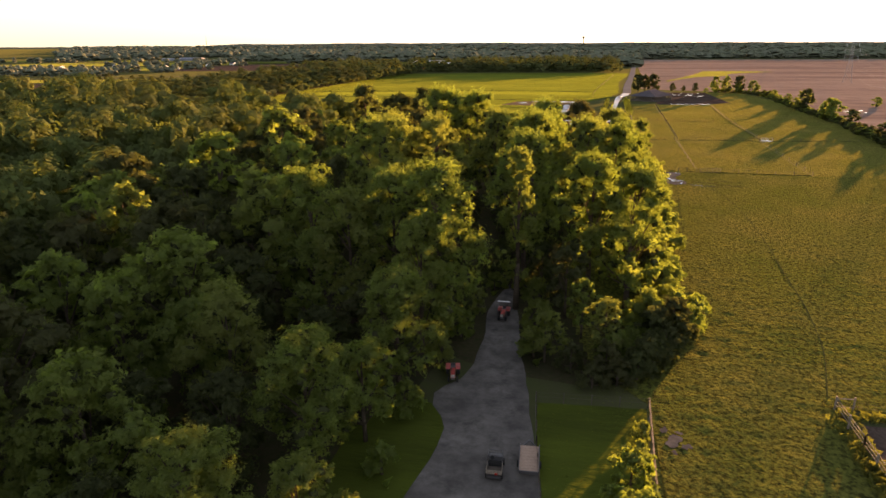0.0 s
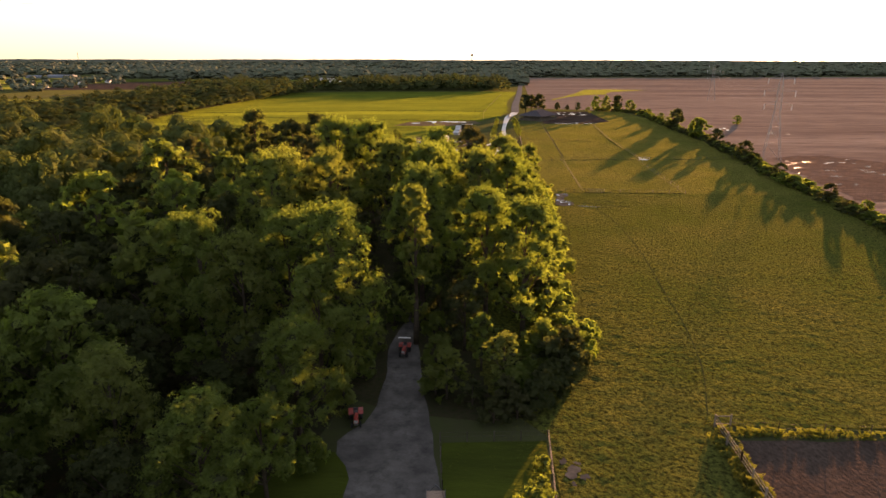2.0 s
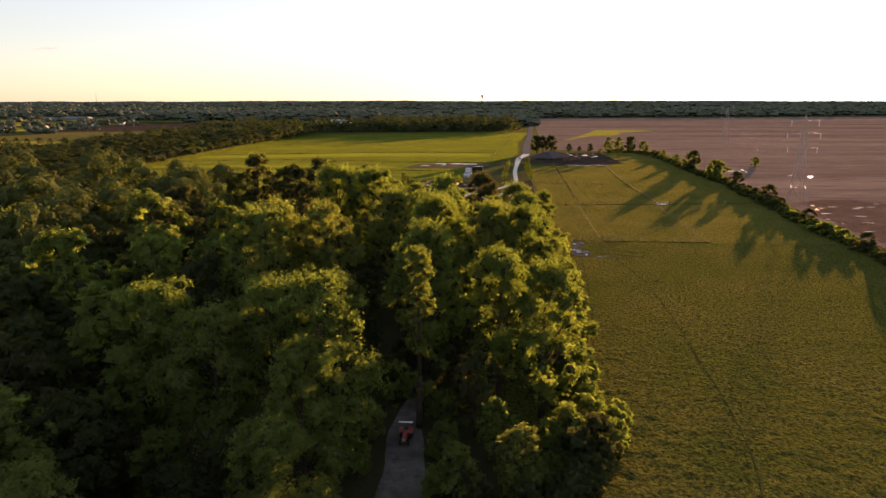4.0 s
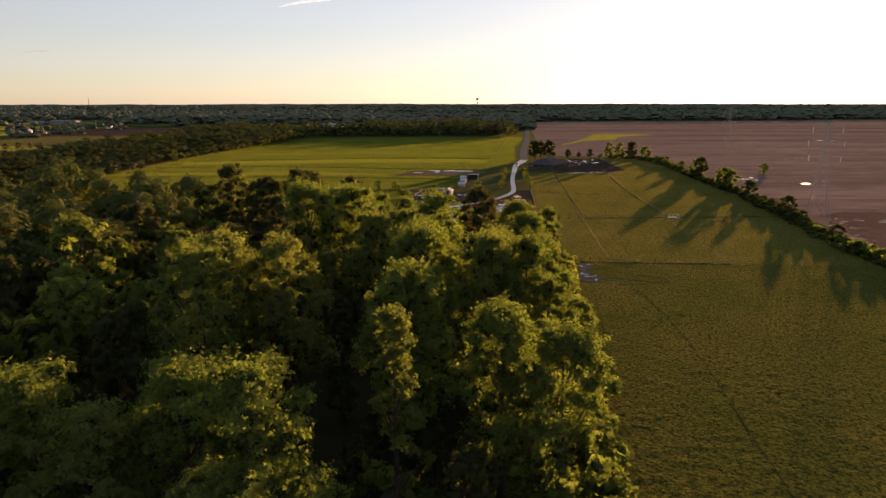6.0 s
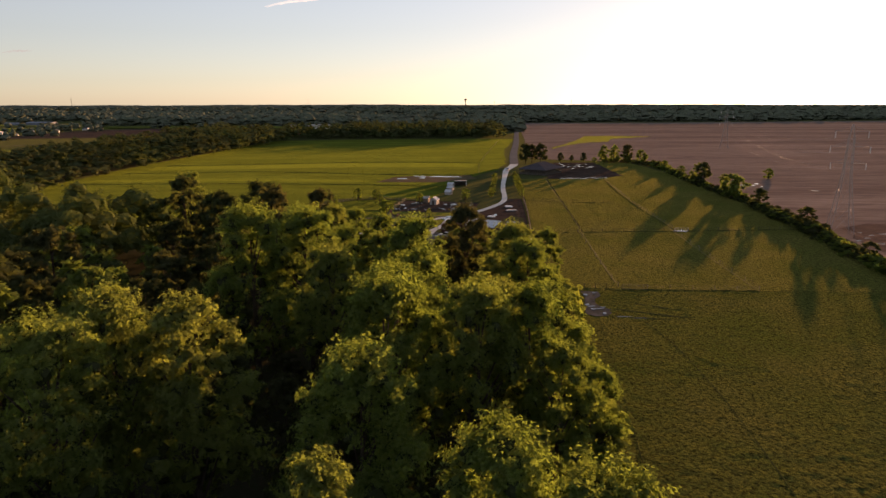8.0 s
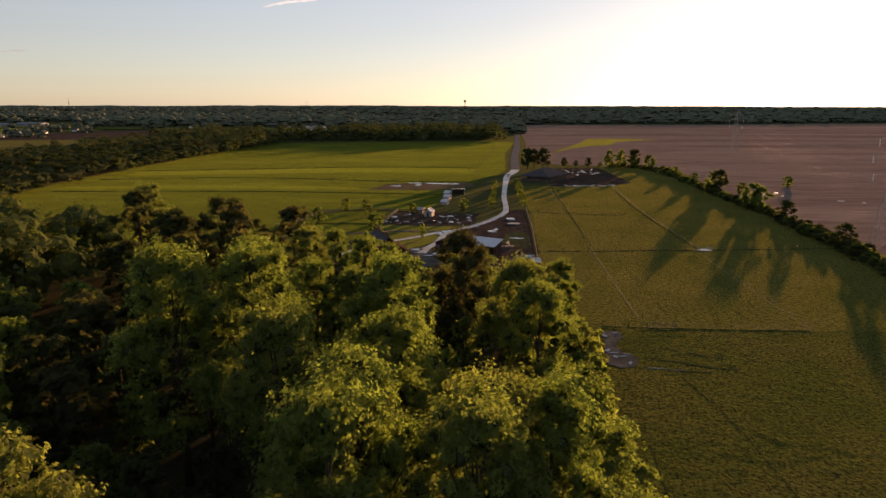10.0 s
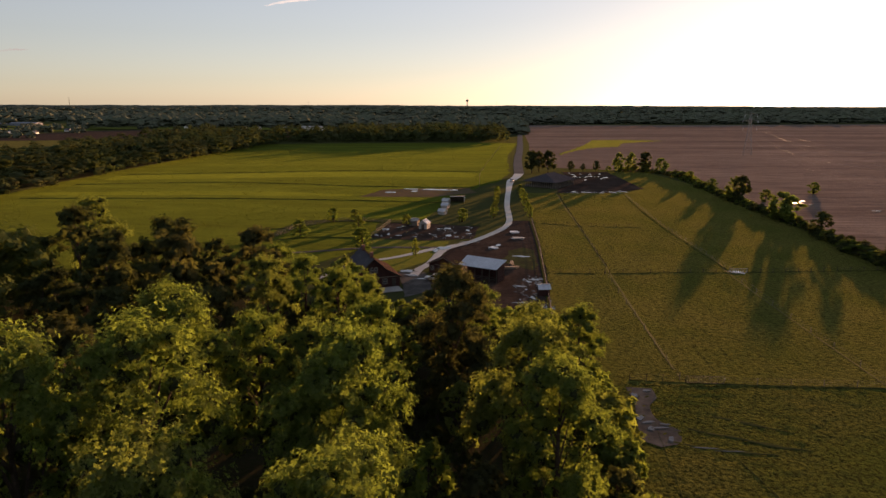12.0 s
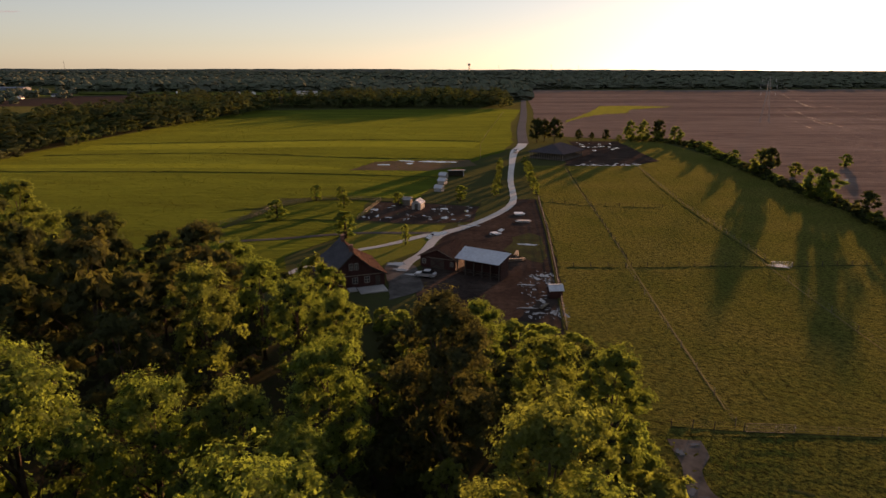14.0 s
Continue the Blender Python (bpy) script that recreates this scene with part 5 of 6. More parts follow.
# the house: one wide gable with flared eaves, brown, its shaded slope coloured grey
house = thing("house", "dark red timber house with flared brown shingle roof, shaded slope coloured grey", "house", (-22.5, 264.6, 0.03), 22)
HX, HY = 6.2, 6.25
prof = [(-HX, 0), (HX, 0), (HX, 2.5), (3.2, 4.2), (0, 7.1), (-3.2, 4.2), (-HX, 2.5)]
part("front_wall", Geo().hull([(a, -HY + 0.2, b) for a, b in prof], [(a, -HY, b) for a, b in prof]), M_REDWOOD, house)
part("rear_wall", Geo().hull([(a, HY, b) for a, b in prof], [(a, HY - 0.2, b) for a, b in prof]), M_REDWOOD, house)
for sx in (-1, 1):
    a, b = sorted((sx * HX, sx * (HX - 0.2)))
    part("side_wall", Geo().box(a, -HY + 0.203, 0, b, HY - 0.203, 2.5), M_REDWOOD, house)
    # grey in place of brown puts bluish skylit shade into this slope's colour
    mat, text = (M_SHINGLE, "brown shingle roof slope") if sx > 0 else (M_SHINGLE_GREY, "shingle roof slope coloured grey for sky-lit shade")
    for (xa, za), (xb, zb) in (((0, 7.14), (3.2, 4.24)), ((3.2, 4.24), (6.75, 2.3))):
        low = [(sx * xa, -HY - 0.45, za), (sx * xb, -HY - 0.45, zb), (sx * xb, HY + 0.45, zb), (sx * xa, HY + 0.45, za)]
        part("roof", Geo().hull(low, [(p[0], p[1], p[2] + 0.12) for p in low]), mat, house, text)
    part("bargeboard", Geo().plank((0, -HY - 0.48, 7.12), (sx * 3.2, -HY - 0.48, 4.22), 0.05, 0.18).plank((sx * 3.2, -HY - 0.48, 4.22), (sx * 6.75, -HY - 0.48, 2.3), 0.05, 0.18), M_DARKWOOD, house)
part("ridge_cap", Geo().plank((0, -HY - 0.45, 7.28), (0, HY + 0.45, 7.28), 0.3, 0.08), M_SHINGLE, house)
for x, z, w, h in ((-0.55, 3.7, 0.7, 1.3), (0.5, 3.7, 0.7, 1.3), (2.6, 0.9, 1.0, 1.2), (-2.6, 0.9, 1.0, 1.2), (0.2, 0.9, 1.0, 1.2)):
    window(house, x, -HY - 0.01, z, w, h)
for y in (-3.5, 0.0, 3.4):
    window(house, HX + 0.01, y, 0.9, 1.0, 1.1, "x+")
part("string_course", Geo().box(-HX - 0.03, -HY - 0.07, 2.45, HX + 0.03, -HY - 0.005, 2.6), M_WOOD, house)
hd = part("door", Geo().box(4.3, -HY - 0.06, 0.05, 5.25, -HY - 0.004, 2.1), M_DARKWOOD, house)
part("door_handle", Geo().bar((5.1, -HY - 0.1, 0.95), (5.1, -HY - 0.1, 1.1), 0.02), M_STEEL, hd)
part("chimney", Geo().box(-0.35, -4.6, 6.2, 0.35, -3.9, 8.2).box(-0.42, -4.67, 8.2, 0.42, -3.83, 8.32), M_BRICK, house)
part("chimney", Geo().box(-0.35, 3.6, 6.2, 0.35, 4.3, 8.2).box(-0.42, 3.53, 8.2, 0.42, 4.37, 8.32), M_BRICK, house)
part("patio", Geo().box(0.4, -10.4, 0.0, 5.8, -6.5, 0.16), M_CONCRETE, house, "pale concrete slab patio")
part("step", Geo().box(-1.6, -8.6, 0.0, 0.1, -6.7, 0.32), M_CONCRETE, house)

# sheds and shelters
small_shed(18.8, 255.4, 96, 2.4, 2.5, 1.6, 2.3, M_REDWOOD, M_TIN, "small animal shelter with a pale metal roof in the mud", 6)
small_shed(-13.1, 333.4, -14, 3.8, 2.9, 1.9, 2.9, M_CONCRETE, M_TIN, "small grey shed with a bright metal roof", 8)
small_shed(-16.9, 339.0, 76, 2.6, 2.6, 1.8, 2.4, M_WOOD, M_TIN_DULL, "weathered timber shed with a sunlit end wall", 6)
for x, y in ((-7.9, 362.4), (-7.3, 377.2), (-7.4, 390.0)):
    small_shed(x, y, 66, 2.7, 2.6, 1.3, 2.1, M_CONCRETE, M_TIN, "low pale hut with a bright metal roof in a row", 6, False)["group"] = "row of huts"
sh = thing("field_shelter", "three-sided dark field shelter with a pale roof edge", "shelter", (-2.6, 394.5, 0.03), 4)
part("back_wall", Geo().box(-3.0, 1.6, 0, 3.0, 1.75, 2.3), M_DARKWOOD, sh)
part("end_wall", Geo().box(-3.0, -1.6, 0, -2.85, 1.58, 2.4), M_DARKWOOD, sh)
part("end_wall", Geo().box(2.85, -1.6, 0, 3.0, 1.58, 2.4), M_WHITE, sh)
part("roof", Geo().hull([(-3.3, -2.0, 2.55), (3.3, -2.0, 2.55), (3.3, 2.0, 2.35), (-3.3, 2.0, 2.35)], [(-3.3, -2.0, 2.66), (3.3, -2.0, 2.66), (3.3, 2.0, 2.46), (-3.3, 2.0, 2.46)]), M_DARKWOOD, sh)
part("fascia", Geo().box(-3.3, -2.08, 2.5, 3.3, -2.01, 2.72), M_WHITE, sh)

# the long open shed by the road
pav = thing("pole_barn", "long low open-sided pole barn with a wide brown hipped roof", "barn", (44.5, 452.4, 0.04), -34)
hx, hy, ev, rg = 8.4, 10.6, 3.0, 8.0
for i in range(15):
    for yy in (-hy, hy):
        x = -hx + 2 * hx * i / 14
        part("post", Geo().box(x - 0.09, yy - 0.09, 0, x + 0.09, yy + 0.09, ev), M_WOOD, pav, "pale timber post")
for i in range(1, 14):
    for xx in (-hx, hx):
        y = -hy + 2 * hy * i / 14
        part("post", Geo().box(xx - 0.09, y - 0.09, 0, xx + 0.09, y + 0.09, ev), M_WOOD, pav, "pale timber post")
for a, b in (((-hx, -hy), (hx, -hy)), ((hx, -hy), (hx, hy)), ((hx, hy), (-hx, hy)), ((-hx, hy), (-hx, -hy))):
    part("wall_panel", Geo().plank((*a, 0.6), (*b, 0.6), 0.08, 1.2), M_DARKWOOD, pav)
    part("beam", Geo().plank((*a, ev - 0.15), (*b, ev - 0.15), 0.16, 0.26), M_WOOD, pav, "pale timber eaves beam")
o = 1.0
c4 = [(-hx - o, -hy - o, ev), (hx + o, -hy - o, ev), (hx + o, hy + o, ev), (-hx - o, hy + o, ev)]
r0, r1 = (0, -4.4, rg - 1.4), (0, 4.4, rg - 1.4)
for quad in ([c4[0], c4[1], r0], [c4[1], c4[2], r1, r0], [c4[2], c4[3], r1], [c4[3], c4[0], r0, r1]):
    part("roof", Geo().hull(quad, [(p[0], p[1], p[2] + 0.12) for p in quad]), M_SHINGLE_SLATE, pav)
part("inner_block", Geo().box(-6, -8, 0, 6, 8, 2.9), M_DARKWOOD, pav)

# low troughs, boards and mounds in the yard
def clutter(name, x, y, turn, sx, sy, sz, mat, label):
    """A loose pile: sheets or boards of uneven length, each turned a little."""
    t = thing(name, label, name.replace("_", " "), (x, y, 0.05), turn)
    rc = random.Random(int(x * 10) + 7)
    layers = max(2, int(sz / 0.1))
    for i in range(layers):
        z, a = sz * i / layers, rc.uniform(-0.3, 0.3)
        c, q = math.cos(a), math.sin(a)
        lx, ly, ox, oy = sx * rc.uniform(0.32, 0.52), sy * rc.uniform(0.3, 0.52), rc.uniform(-0.3, 0.3), rc.uniform(-0.2, 0.2)
        ring = [(ox + u * lx * c - v * ly * q, oy + u * lx * q + v * ly * c) for u, v in ((-1, -1), (1, -0.9), (0.95, 1), (-1, 0.9))]
        part("board", Geo().hull([(px, py, z) for px, py in ring], [(px, py, z + sz / layers * 0.8) for px, py in ring]), mat, t)
    return t


clutter("sheet_stack", 17.5, 326.8, 10, 3.6, 3.0, 0.35, M_TIN, "low pale metal sheet stack lying in the mud")
clutter("sheet_stack", 17.9, 317.2, 4, 4.4, 2.0, 0.35, M_TIN_DULL, "dull metal sheets stacked in the mud")
clutter("sheet_stack", 9.4, 303.2, 30, 2.6, 2.8, 0.3, M_TIN, "small pale metal sheet stack")
clutter("feed_trough", 13.5, 283, 80, 4.0, 0.8, 0.7, M_WOOD, "long timber feed trough by the open shed")
clutter("log_pile", 12.8, 278.5, 15, 4.6, 1.2, 0.6, M_WOOD, "pile of pale timber behind the open shed")
clutter("log_pile", 16, 249.5, 60, 3.0, 0.6, 0.4, M_WOOD, "scattered boards lying in the mud")


# ---- fences ----
def post_mesh(name, r, h, mat):
    return Geo().bar((0, 0, -0.2), (0, 0, h), r, r * 0.9, 6).mesh(name, mat)


POST = post_mesh("post", 0.055, 1.25, M_WOOD)
POST_THICK = post_mesh("post", 0.11, 1.6, M_WOOD)
POST_DARK = post_mesh("post", 0.06, 1.25, M_DARKWOOD)


def fence(name, pts, label, spacing=3.4, rails=(0.45, 0.85, 1.25), size=0.06, mat=M_WOOD, post=None):
    t = thing(name, label, "fence", (*pts[0], 0.02))
    ox, oy = pts[0]
    for a, b in zip(pts, pts[1:]):
        a, b = np.array(a, float) - (ox, oy), np.array(b, float) - (ox, oy)
        n = max(1, round(float(np.linalg.norm(b - a)) / spacing))
        for k in range(n + 1):
            p = a + (b - a) * k / n
            q = new("post", post or POST)
            q.parent = t
            q.matrix_basis = pose(p[0], p[1], 0, 1.5 * wob(p[0], p[1], 3.1), 1.5 * wob(p[1], p[0], 2.7), 0)
        d = (b - a) / np.linalg.norm(b - a)
        s = np.array([d[1], -d[0]]) * 0.09
        for z in rails:
            part("rail", Geo().plank((*(a + s), z), (*(b + s), z), 0.04 if size > 0.05 else 0.014, size if size > 0.05 else 0.014), mat, t)
    return t


RAIL, WIRE = "weathered post-and-rail timber fence", "old wire fence on timber posts across the pasture"
fence("fence", [(25.3, 349), (23.5, 308), (21.4, 276), (18.8, 239)], RAIL + " along the mud yard")
fence("fence", [(25.3, 345), (40.7, 339), (62, 336.7)], WIRE, 4.5, (0.6, 1.1), 0.03, M_DARKWOOD, POST_DARK)
fence("fence", [(21.4, 274.2), (36.5, 274.4)], WIRE, 3.6, (0.5, 0.85, 1.2), 0.04, M_DARKWOOD, POST_DARK)
fence("fence", [(37.8, 274.6), (55, 275.2), (68.2, 275.8)], WIRE, 3.6, (0.5, 0.85, 1.2), 0.04, M_DARKWOOD, POST_DARK)
fence("fence", [(72.9, 276), (93, 278), (111, 280)], WIRE, 3.6, (0.5, 0.85, 1.2), 0.04, M_DARKWOOD, POST_DARK)
fence("fence", [(38.2, 281), (40.7, 341), (44, 422)], WIRE, 5.0, (0.6, 1.1), 0.03, M_DARKWOOD, POST_DARK)
fence("fence", [(36.6, 274), (35.6, 240), (34.9, 209.5)], WIRE, 8.5, (0.6, 1.1), 0.04, M_WOOD, POST)
fence("fence", [(27.0, 209), (32.0, 208.5), (35.4, 208.2)], WIRE + " by the gateway", 2.4, (0.5, 0.85, 1.2), 0.05, M_DARKWOOD, POST_DARK)
fence("fence", [(41.2, 208.0), (51.2, 207.6), (66.0, 207.3)], WIRE, 4.6, (0.5, 0.85, 1.2), 0.05, M_WOOD, POST)
fence("fence", [(66.0, 207.3), (66.6, 240), (68.2, 275.8)], WIRE, 8.5, (0.6, 1.1), 0.03, M_WOOD, POST)
fence("fence", [(69.3, 277), (70, 342), (74, 405), (75.4, 422)], WIRE, 4.5, (0.6, 1.1), 0.05, M_WOOD, POST)
fence("fence", [(-29.4, 317.5), (-26.0, 343.2)], RAIL + " round the muddy paddock", 2.4)
fence("fence", [(-26.0, 343.2), (6, 338)], WIRE, 3.6, (0.6, 1.1), 0.04, M_DARKWOOD, POST_DARK)
fence("fence", [(-29.4, 317.5), (-13, 313.5), (3, 315.5)], WIRE, 3.6, (0.6, 1.1), 0.04, M_DARKWOOD, POST_DARK)
fence("fence", [(-66, 310), (-60, 318), (-56.5, 335), (-48.4, 344.3), (-39, 347), (-26, 344)], RAIL + " beside the hay meadow", 3.0)
fence("fence", [(8, 448), (9, 500), (13.2, 551), (34, 753)], WIRE, 7.0, (0.6, 1.1), 0.05, M_WOOD, POST)
fence("fence", [(28.0, 40), (27.9, 66.5), (27.8, 73.8)], RAIL + " at the corner of the tilled plot", 3.0, (0.5, 0.9, 1.3), 0.12, M_WOOD, POST_THICK)
fence("fence", [(27.8, 73.8), (29.6, 73.9)], RAIL + ", corner brace", 1.8, (0.4, 1.4), 0.13, M_WOOD, POST_THICK)
fence("fence", [(29.6, 73.9), (34.6, 72.9), (60, 72.6), (104, 71)], WIRE, 5.0, (0.6, 1.1), 0.02, M_DARKWOOD, POST_DARK)
fence("fence", [(7.3, 48), (7.6, 56.3), (8.3, 70.3)], RAIL + " round the small green paddock", 2.6, (0.5, 0.9, 1.3), 0.12)
fence("fence", [(8.3, 70.3), (-3.6, 69.4)], WIRE, 3.0, (0.6, 1.1), 0.03, M_DARKWOOD, POST_DARK)
fence("fence", [(-3.6, 69.4), (-3.0, 61), (-1.9, 50)], WIRE, 2.6, (0.5, 0.9, 1.25), 0.05, M_DARKWOOD, POST_DARK)


def gate(x, y, turn, wide, label, mat):
    t = thing("gate", label, "gate", (x, y, 0.05), turn)
    part("gate_frame", Geo().bar((0, 0, 0.15), (0, 0, 1.25), 0.035).bar((wide, 0, 0.15), (wide, 0, 1.25), 0.035).bar((0, 0, 1.25), (wide, 0, 1.25), 0.035).bar((0, 0, 0.15), (wide, 0, 0.15), 0.035), mat, t)
    for z in (0.37, 0.59, 0.81, 1.03):
        part("bar", Geo().bar((0, 0, z), (wide, 0, z), 0.022), mat, t)
    part("brace", Geo().bar((wide / 2, 0, 0.15), (wide / 2, 0, 1.25), 0.025), mat, t)
    part("latch", Geo().box(wide - 0.04, -0.06, 0.85, wide + 0.1, 0.06, 0.95), M_STEEL, t)
    return t


gate(35.6, 208.1, -1, 3.4, "weathered timber-grey field gate closed between posts", M_WOOD)
gate(39.2, 208.0, -1, 2.0, "narrow weathered field gate beside the wide one", M_WOOD)
gate(68.4, 275.8, 1, 4.3, "galvanised field gate shining in low sun", M_TIN)


# ---- vehicles ----
def wheel(parent, x, y, r=0.36, w=0.24):
    g = Geo()
    for i in range(14):
        a0, a1 = 2 * math.pi * i / 14, 2 * math.pi * (i + 1) / 14
        ring = []
        for rr, xx in ((0.55 * r, -w / 2), (0.93 * r, -w / 2), (r, -w / 3), (r, w / 3), (0.93 * r, w / 2), (0.55 * r, w / 2)):
            ring.append((rr, xx))
        for (ra, xa), (rb, xb) in zip(ring, ring[1:]):
            g.poly([(x + xa, y + ra * math.cos(a0), r + ra * math.sin(a0)), (x + xb, y + rb * math.cos(a0), r + rb * math.sin(a0)), (x + xb, y + rb * math.cos(a1), r + rb * math.sin(a1)), (x + xa, y + ra * math.cos(a1), r + ra * math.sin(a1))])
    wh = part("wheel", Geo().bar((x - w * 0.3, y, r), (x + w * 0.3, y, r), 0.57 * r, 0.57 * r, 12), M_STEEL, parent, "steel wheel rim")
    part("tyre", g, M_RUBBER, wh)


def utility_vehicle(x, y, turn, label):
    """A small farm runabout: low tub, bench, steering wheel, tube cage and a slatted cargo box; it faces +y."""
    t = thing("utility_vehicle", label, "vehicle", (x, y, 0.06), turn)
    tub = [(-1.5, 0.42), (1.45, 0.42), (1.6, 0.62), (1.5, 0.86), (0.85, 0.95), (0.7, 0.56), (-0.3, 0.56), (-0.35, 0.7), (-1.5, 0.7)]
    part("body", Geo().hull([(-0.66, p, q) for p, q in tub][::-1], [(0.66, p, q) for p, q in tub][::-1]), M_DARKPAINT, t)
    part("bench", Geo().box(-0.6, -0.28, 0.57, 0.6, 0.2, 0.84).box(-0.6, -0.3, 0.85, 0.6, -0.18, 1.25), M_RUBBER, t, "worn black bench seat")
    part("steering_wheel", Geo().bar((-0.32, 0.5, 1.02), (-0.32, 0.46, 1.06), 0.19, 0.19, 12).bar((-0.32, 0.75, 0.85), (-0.32, 0.5, 1.02), 0.03, 0.03, 6), M_RUBBER, t)
    part("cargo_floor", Geo().box(-0.68, -1.62, 0.72, 0.68, -0.42, 0.77), M_DARKWOOD, t)
    for z in (0.84, 0.98, 1.12):
        for sx in (-1, 1):
            part("slat", Geo().box(sx * 0.7 - 0.02, -1.62, z, sx * 0.7 + 0.02, -0.42, z + 0.08), M_WOOD, t, "grey weathered cargo slat")
        part("slat", Geo().box(-0.67, -1.64, z, 0.67, -1.6, z + 0.08), M_WOOD, t, "grey weathered cargo slat")
    for sx in (-1, 1):
        part("cage_post", Geo().bar((sx * 0.64, -0.36, 0.72), (sx * 0.62, -0.3, 1.86), 0.03, 0.03, 6), M_DARKPAINT, t)
        part("cage_post", Geo().bar((sx * 0.64, 0.95, 0.9), (sx * 0.62, 0.5, 1.86), 0.03, 0.03, 6), M_DARKPAINT, t)
        part("cage_rail", Geo().bar((sx * 0.62, -0.36, 1.86), (sx * 0.62, 0.54, 1.86), 0.035, 0.035, 6), M_DARKPAINT, t)
        for yy in (-1.05, 1.05):
            wheel(t, sx * 0.68, yy, 0.32, 0.22)
    for yy in (-0.32, 0.08, 0.5):
        part("cage_bar", Geo().bar((-0.62, yy, 1.87), (0.62, yy, 1.87), 0.03, 0.03, 6), M_DARKPAINT, t)
    part("bumper", Geo().box(-0.66, -1.72, 0.45, 0.66, -1.65, 0.6), M_DARKPAINT, t)
    part("tail_lamp", Geo().box(0.1, -1.7, 0.78, 0.34, -1.645, 0.96), M_TAIL, t, "red tail lamp")
    return t


utility_vehicle(-6.5, 56.5, 2, "dark open utility vehicle with a slatted cargo box on the gravel")
tr = thing("flat_trailer", "flat utility trailer with a bare plywood bed", "trailer", (-3.5, 57.9, 0.06), 3)
part("bed", Geo().box(-0.88, -2.0, 0.62, 0.88, 2.0, 0.72), M_PLY, tr, "pinkish plywood bed boards")
for i in range(9):
    y = -1.95 + i * 0.44
    part("board", Geo().box(-0.86, y, 0.722, 0.86, y + 0.42, 0.75), M_PLY, tr)
for sx in (-1, 1):
    part("side_rail", Geo().plank((sx * 0.91, -2.0, 0.85), (sx * 0.91, 2.0, 0.85), 0.06, 0.2), M_DARKPAINT, tr)
    wheel(tr, sx * 1.03, -0.3, 0.32, 0.2)
part("drawbar", Geo().plank((-0.7, 2.0, 0.62), (0, 3.3, 0.5), 0.08, 0.1).plank((0.7, 2.0, 0.62), (0, 3.3, 0.5), 0.08, 0.1), M_DARKPAINT, tr)
part("tail_board", Geo().box(-0.88, -2.08, 0.55, 0.88, -2.01, 0.85), M_DARKPAINT, tr)


def tractor(x, y, turn, label, canopy=None):
    """A small red tractor: bonnet, seat, fenders, steering wheel, four wheels; it faces +y."""
    t = thing("tractor", label, "tractor", (x, y, 0.06), turn)
    part("bonnet", Geo().hull([(-0.32, 0.2, 0.7), (0.32, 0.2, 0.7), (0.28, 1.7, 0.7), (-0.28, 1.7, 0.7)], [(-0.26, 0.2, 1.25), (0.26, 0.2, 1.25), (0.2, 1.65, 1.12), (-0.2, 1.65, 1.12)]), M_REDPAINT, t)
    part("chassis", Geo().box(-0.22, -1.0, 0.45, 0.22, 1.7, 0.69), M_DARKPAINT, t)
    part("seat", Geo().box(-0.25, -0.75, 0.95, 0.25, -0.3, 1.03).box(-0.25, -0.82, 0.95, 0.25, -0.75, 1.35), M_DARKPAINT, t)
    part("steering_wheel", Geo().bar((0, -0.02, 1.2), (0, 0.02, 1.25), 0.2, 0.2, 10), M_DARKPAINT, t)
    part("exhaust", Geo().bar((0.15, 0.9, 1.2), (0.15, 0.9, 1.8), 0.035), M_DARKPAINT, t)
    part("grille", Geo().box(-0.22, 1.68, 0.75, 0.22, 1.72, 1.1), M_STEEL, t)
    for sx in (-1, 1):
        part("fender", Geo().hull([(sx * 0.3, -1.2, 0.95), (sx * 0.85, -1.2, 0.95), (sx * 0.85, 0.05, 0.95), (sx * 0.3, 0.05, 0.95)], [(sx * 0.3, -0.95, 1.25), (sx * 0.85, -0.95, 1.25), (sx * 0.85, -0.2, 1.25), (sx * 0.3, -0.2, 1.25)]), M_REDPAINT, t)
        wheel(t, sx * 0.62, -0.6, 0.56, 0.34)
        wheel(t, sx * 0.5, 1.3, 0.34, 0.2)
    if canopy:
        for sx in (-1, 1):
            part("canopy_post", Geo().bar((sx * 0.55, -1.0, 1.2), (sx * 0.55, -1.0, 2.3), 0.03), M_DARKPAINT, t)
            part("canopy_post", Geo().bar((sx * 0.5, 0.2, 1.2), (sx * 0.55, 0.1, 2.3), 0.03), M_DARKPAINT, t)
        part("canopy", Geo().hull([(-0.9, -0.3, 2.3), (0.9, -0.3, 2.3), (0.9, 0.0, 2.3), (-0.9, 0.0, 2.3)], [(-0.86, -0.27, 2.35), (0.86, -0.27, 2.35), (0.86, -0.03, 2.35), (-0.86, -0.03, 2.35)]), canopy, t, "white sheet-metal canopy")
    return t


tractor(-13.6, 73.2, 190, "small red tractor parked at the edge of the gravel")
tractor(-9.7, 91.6, 178, "red tractor with a white canopy standing in the shaded lane", M_WHITE)


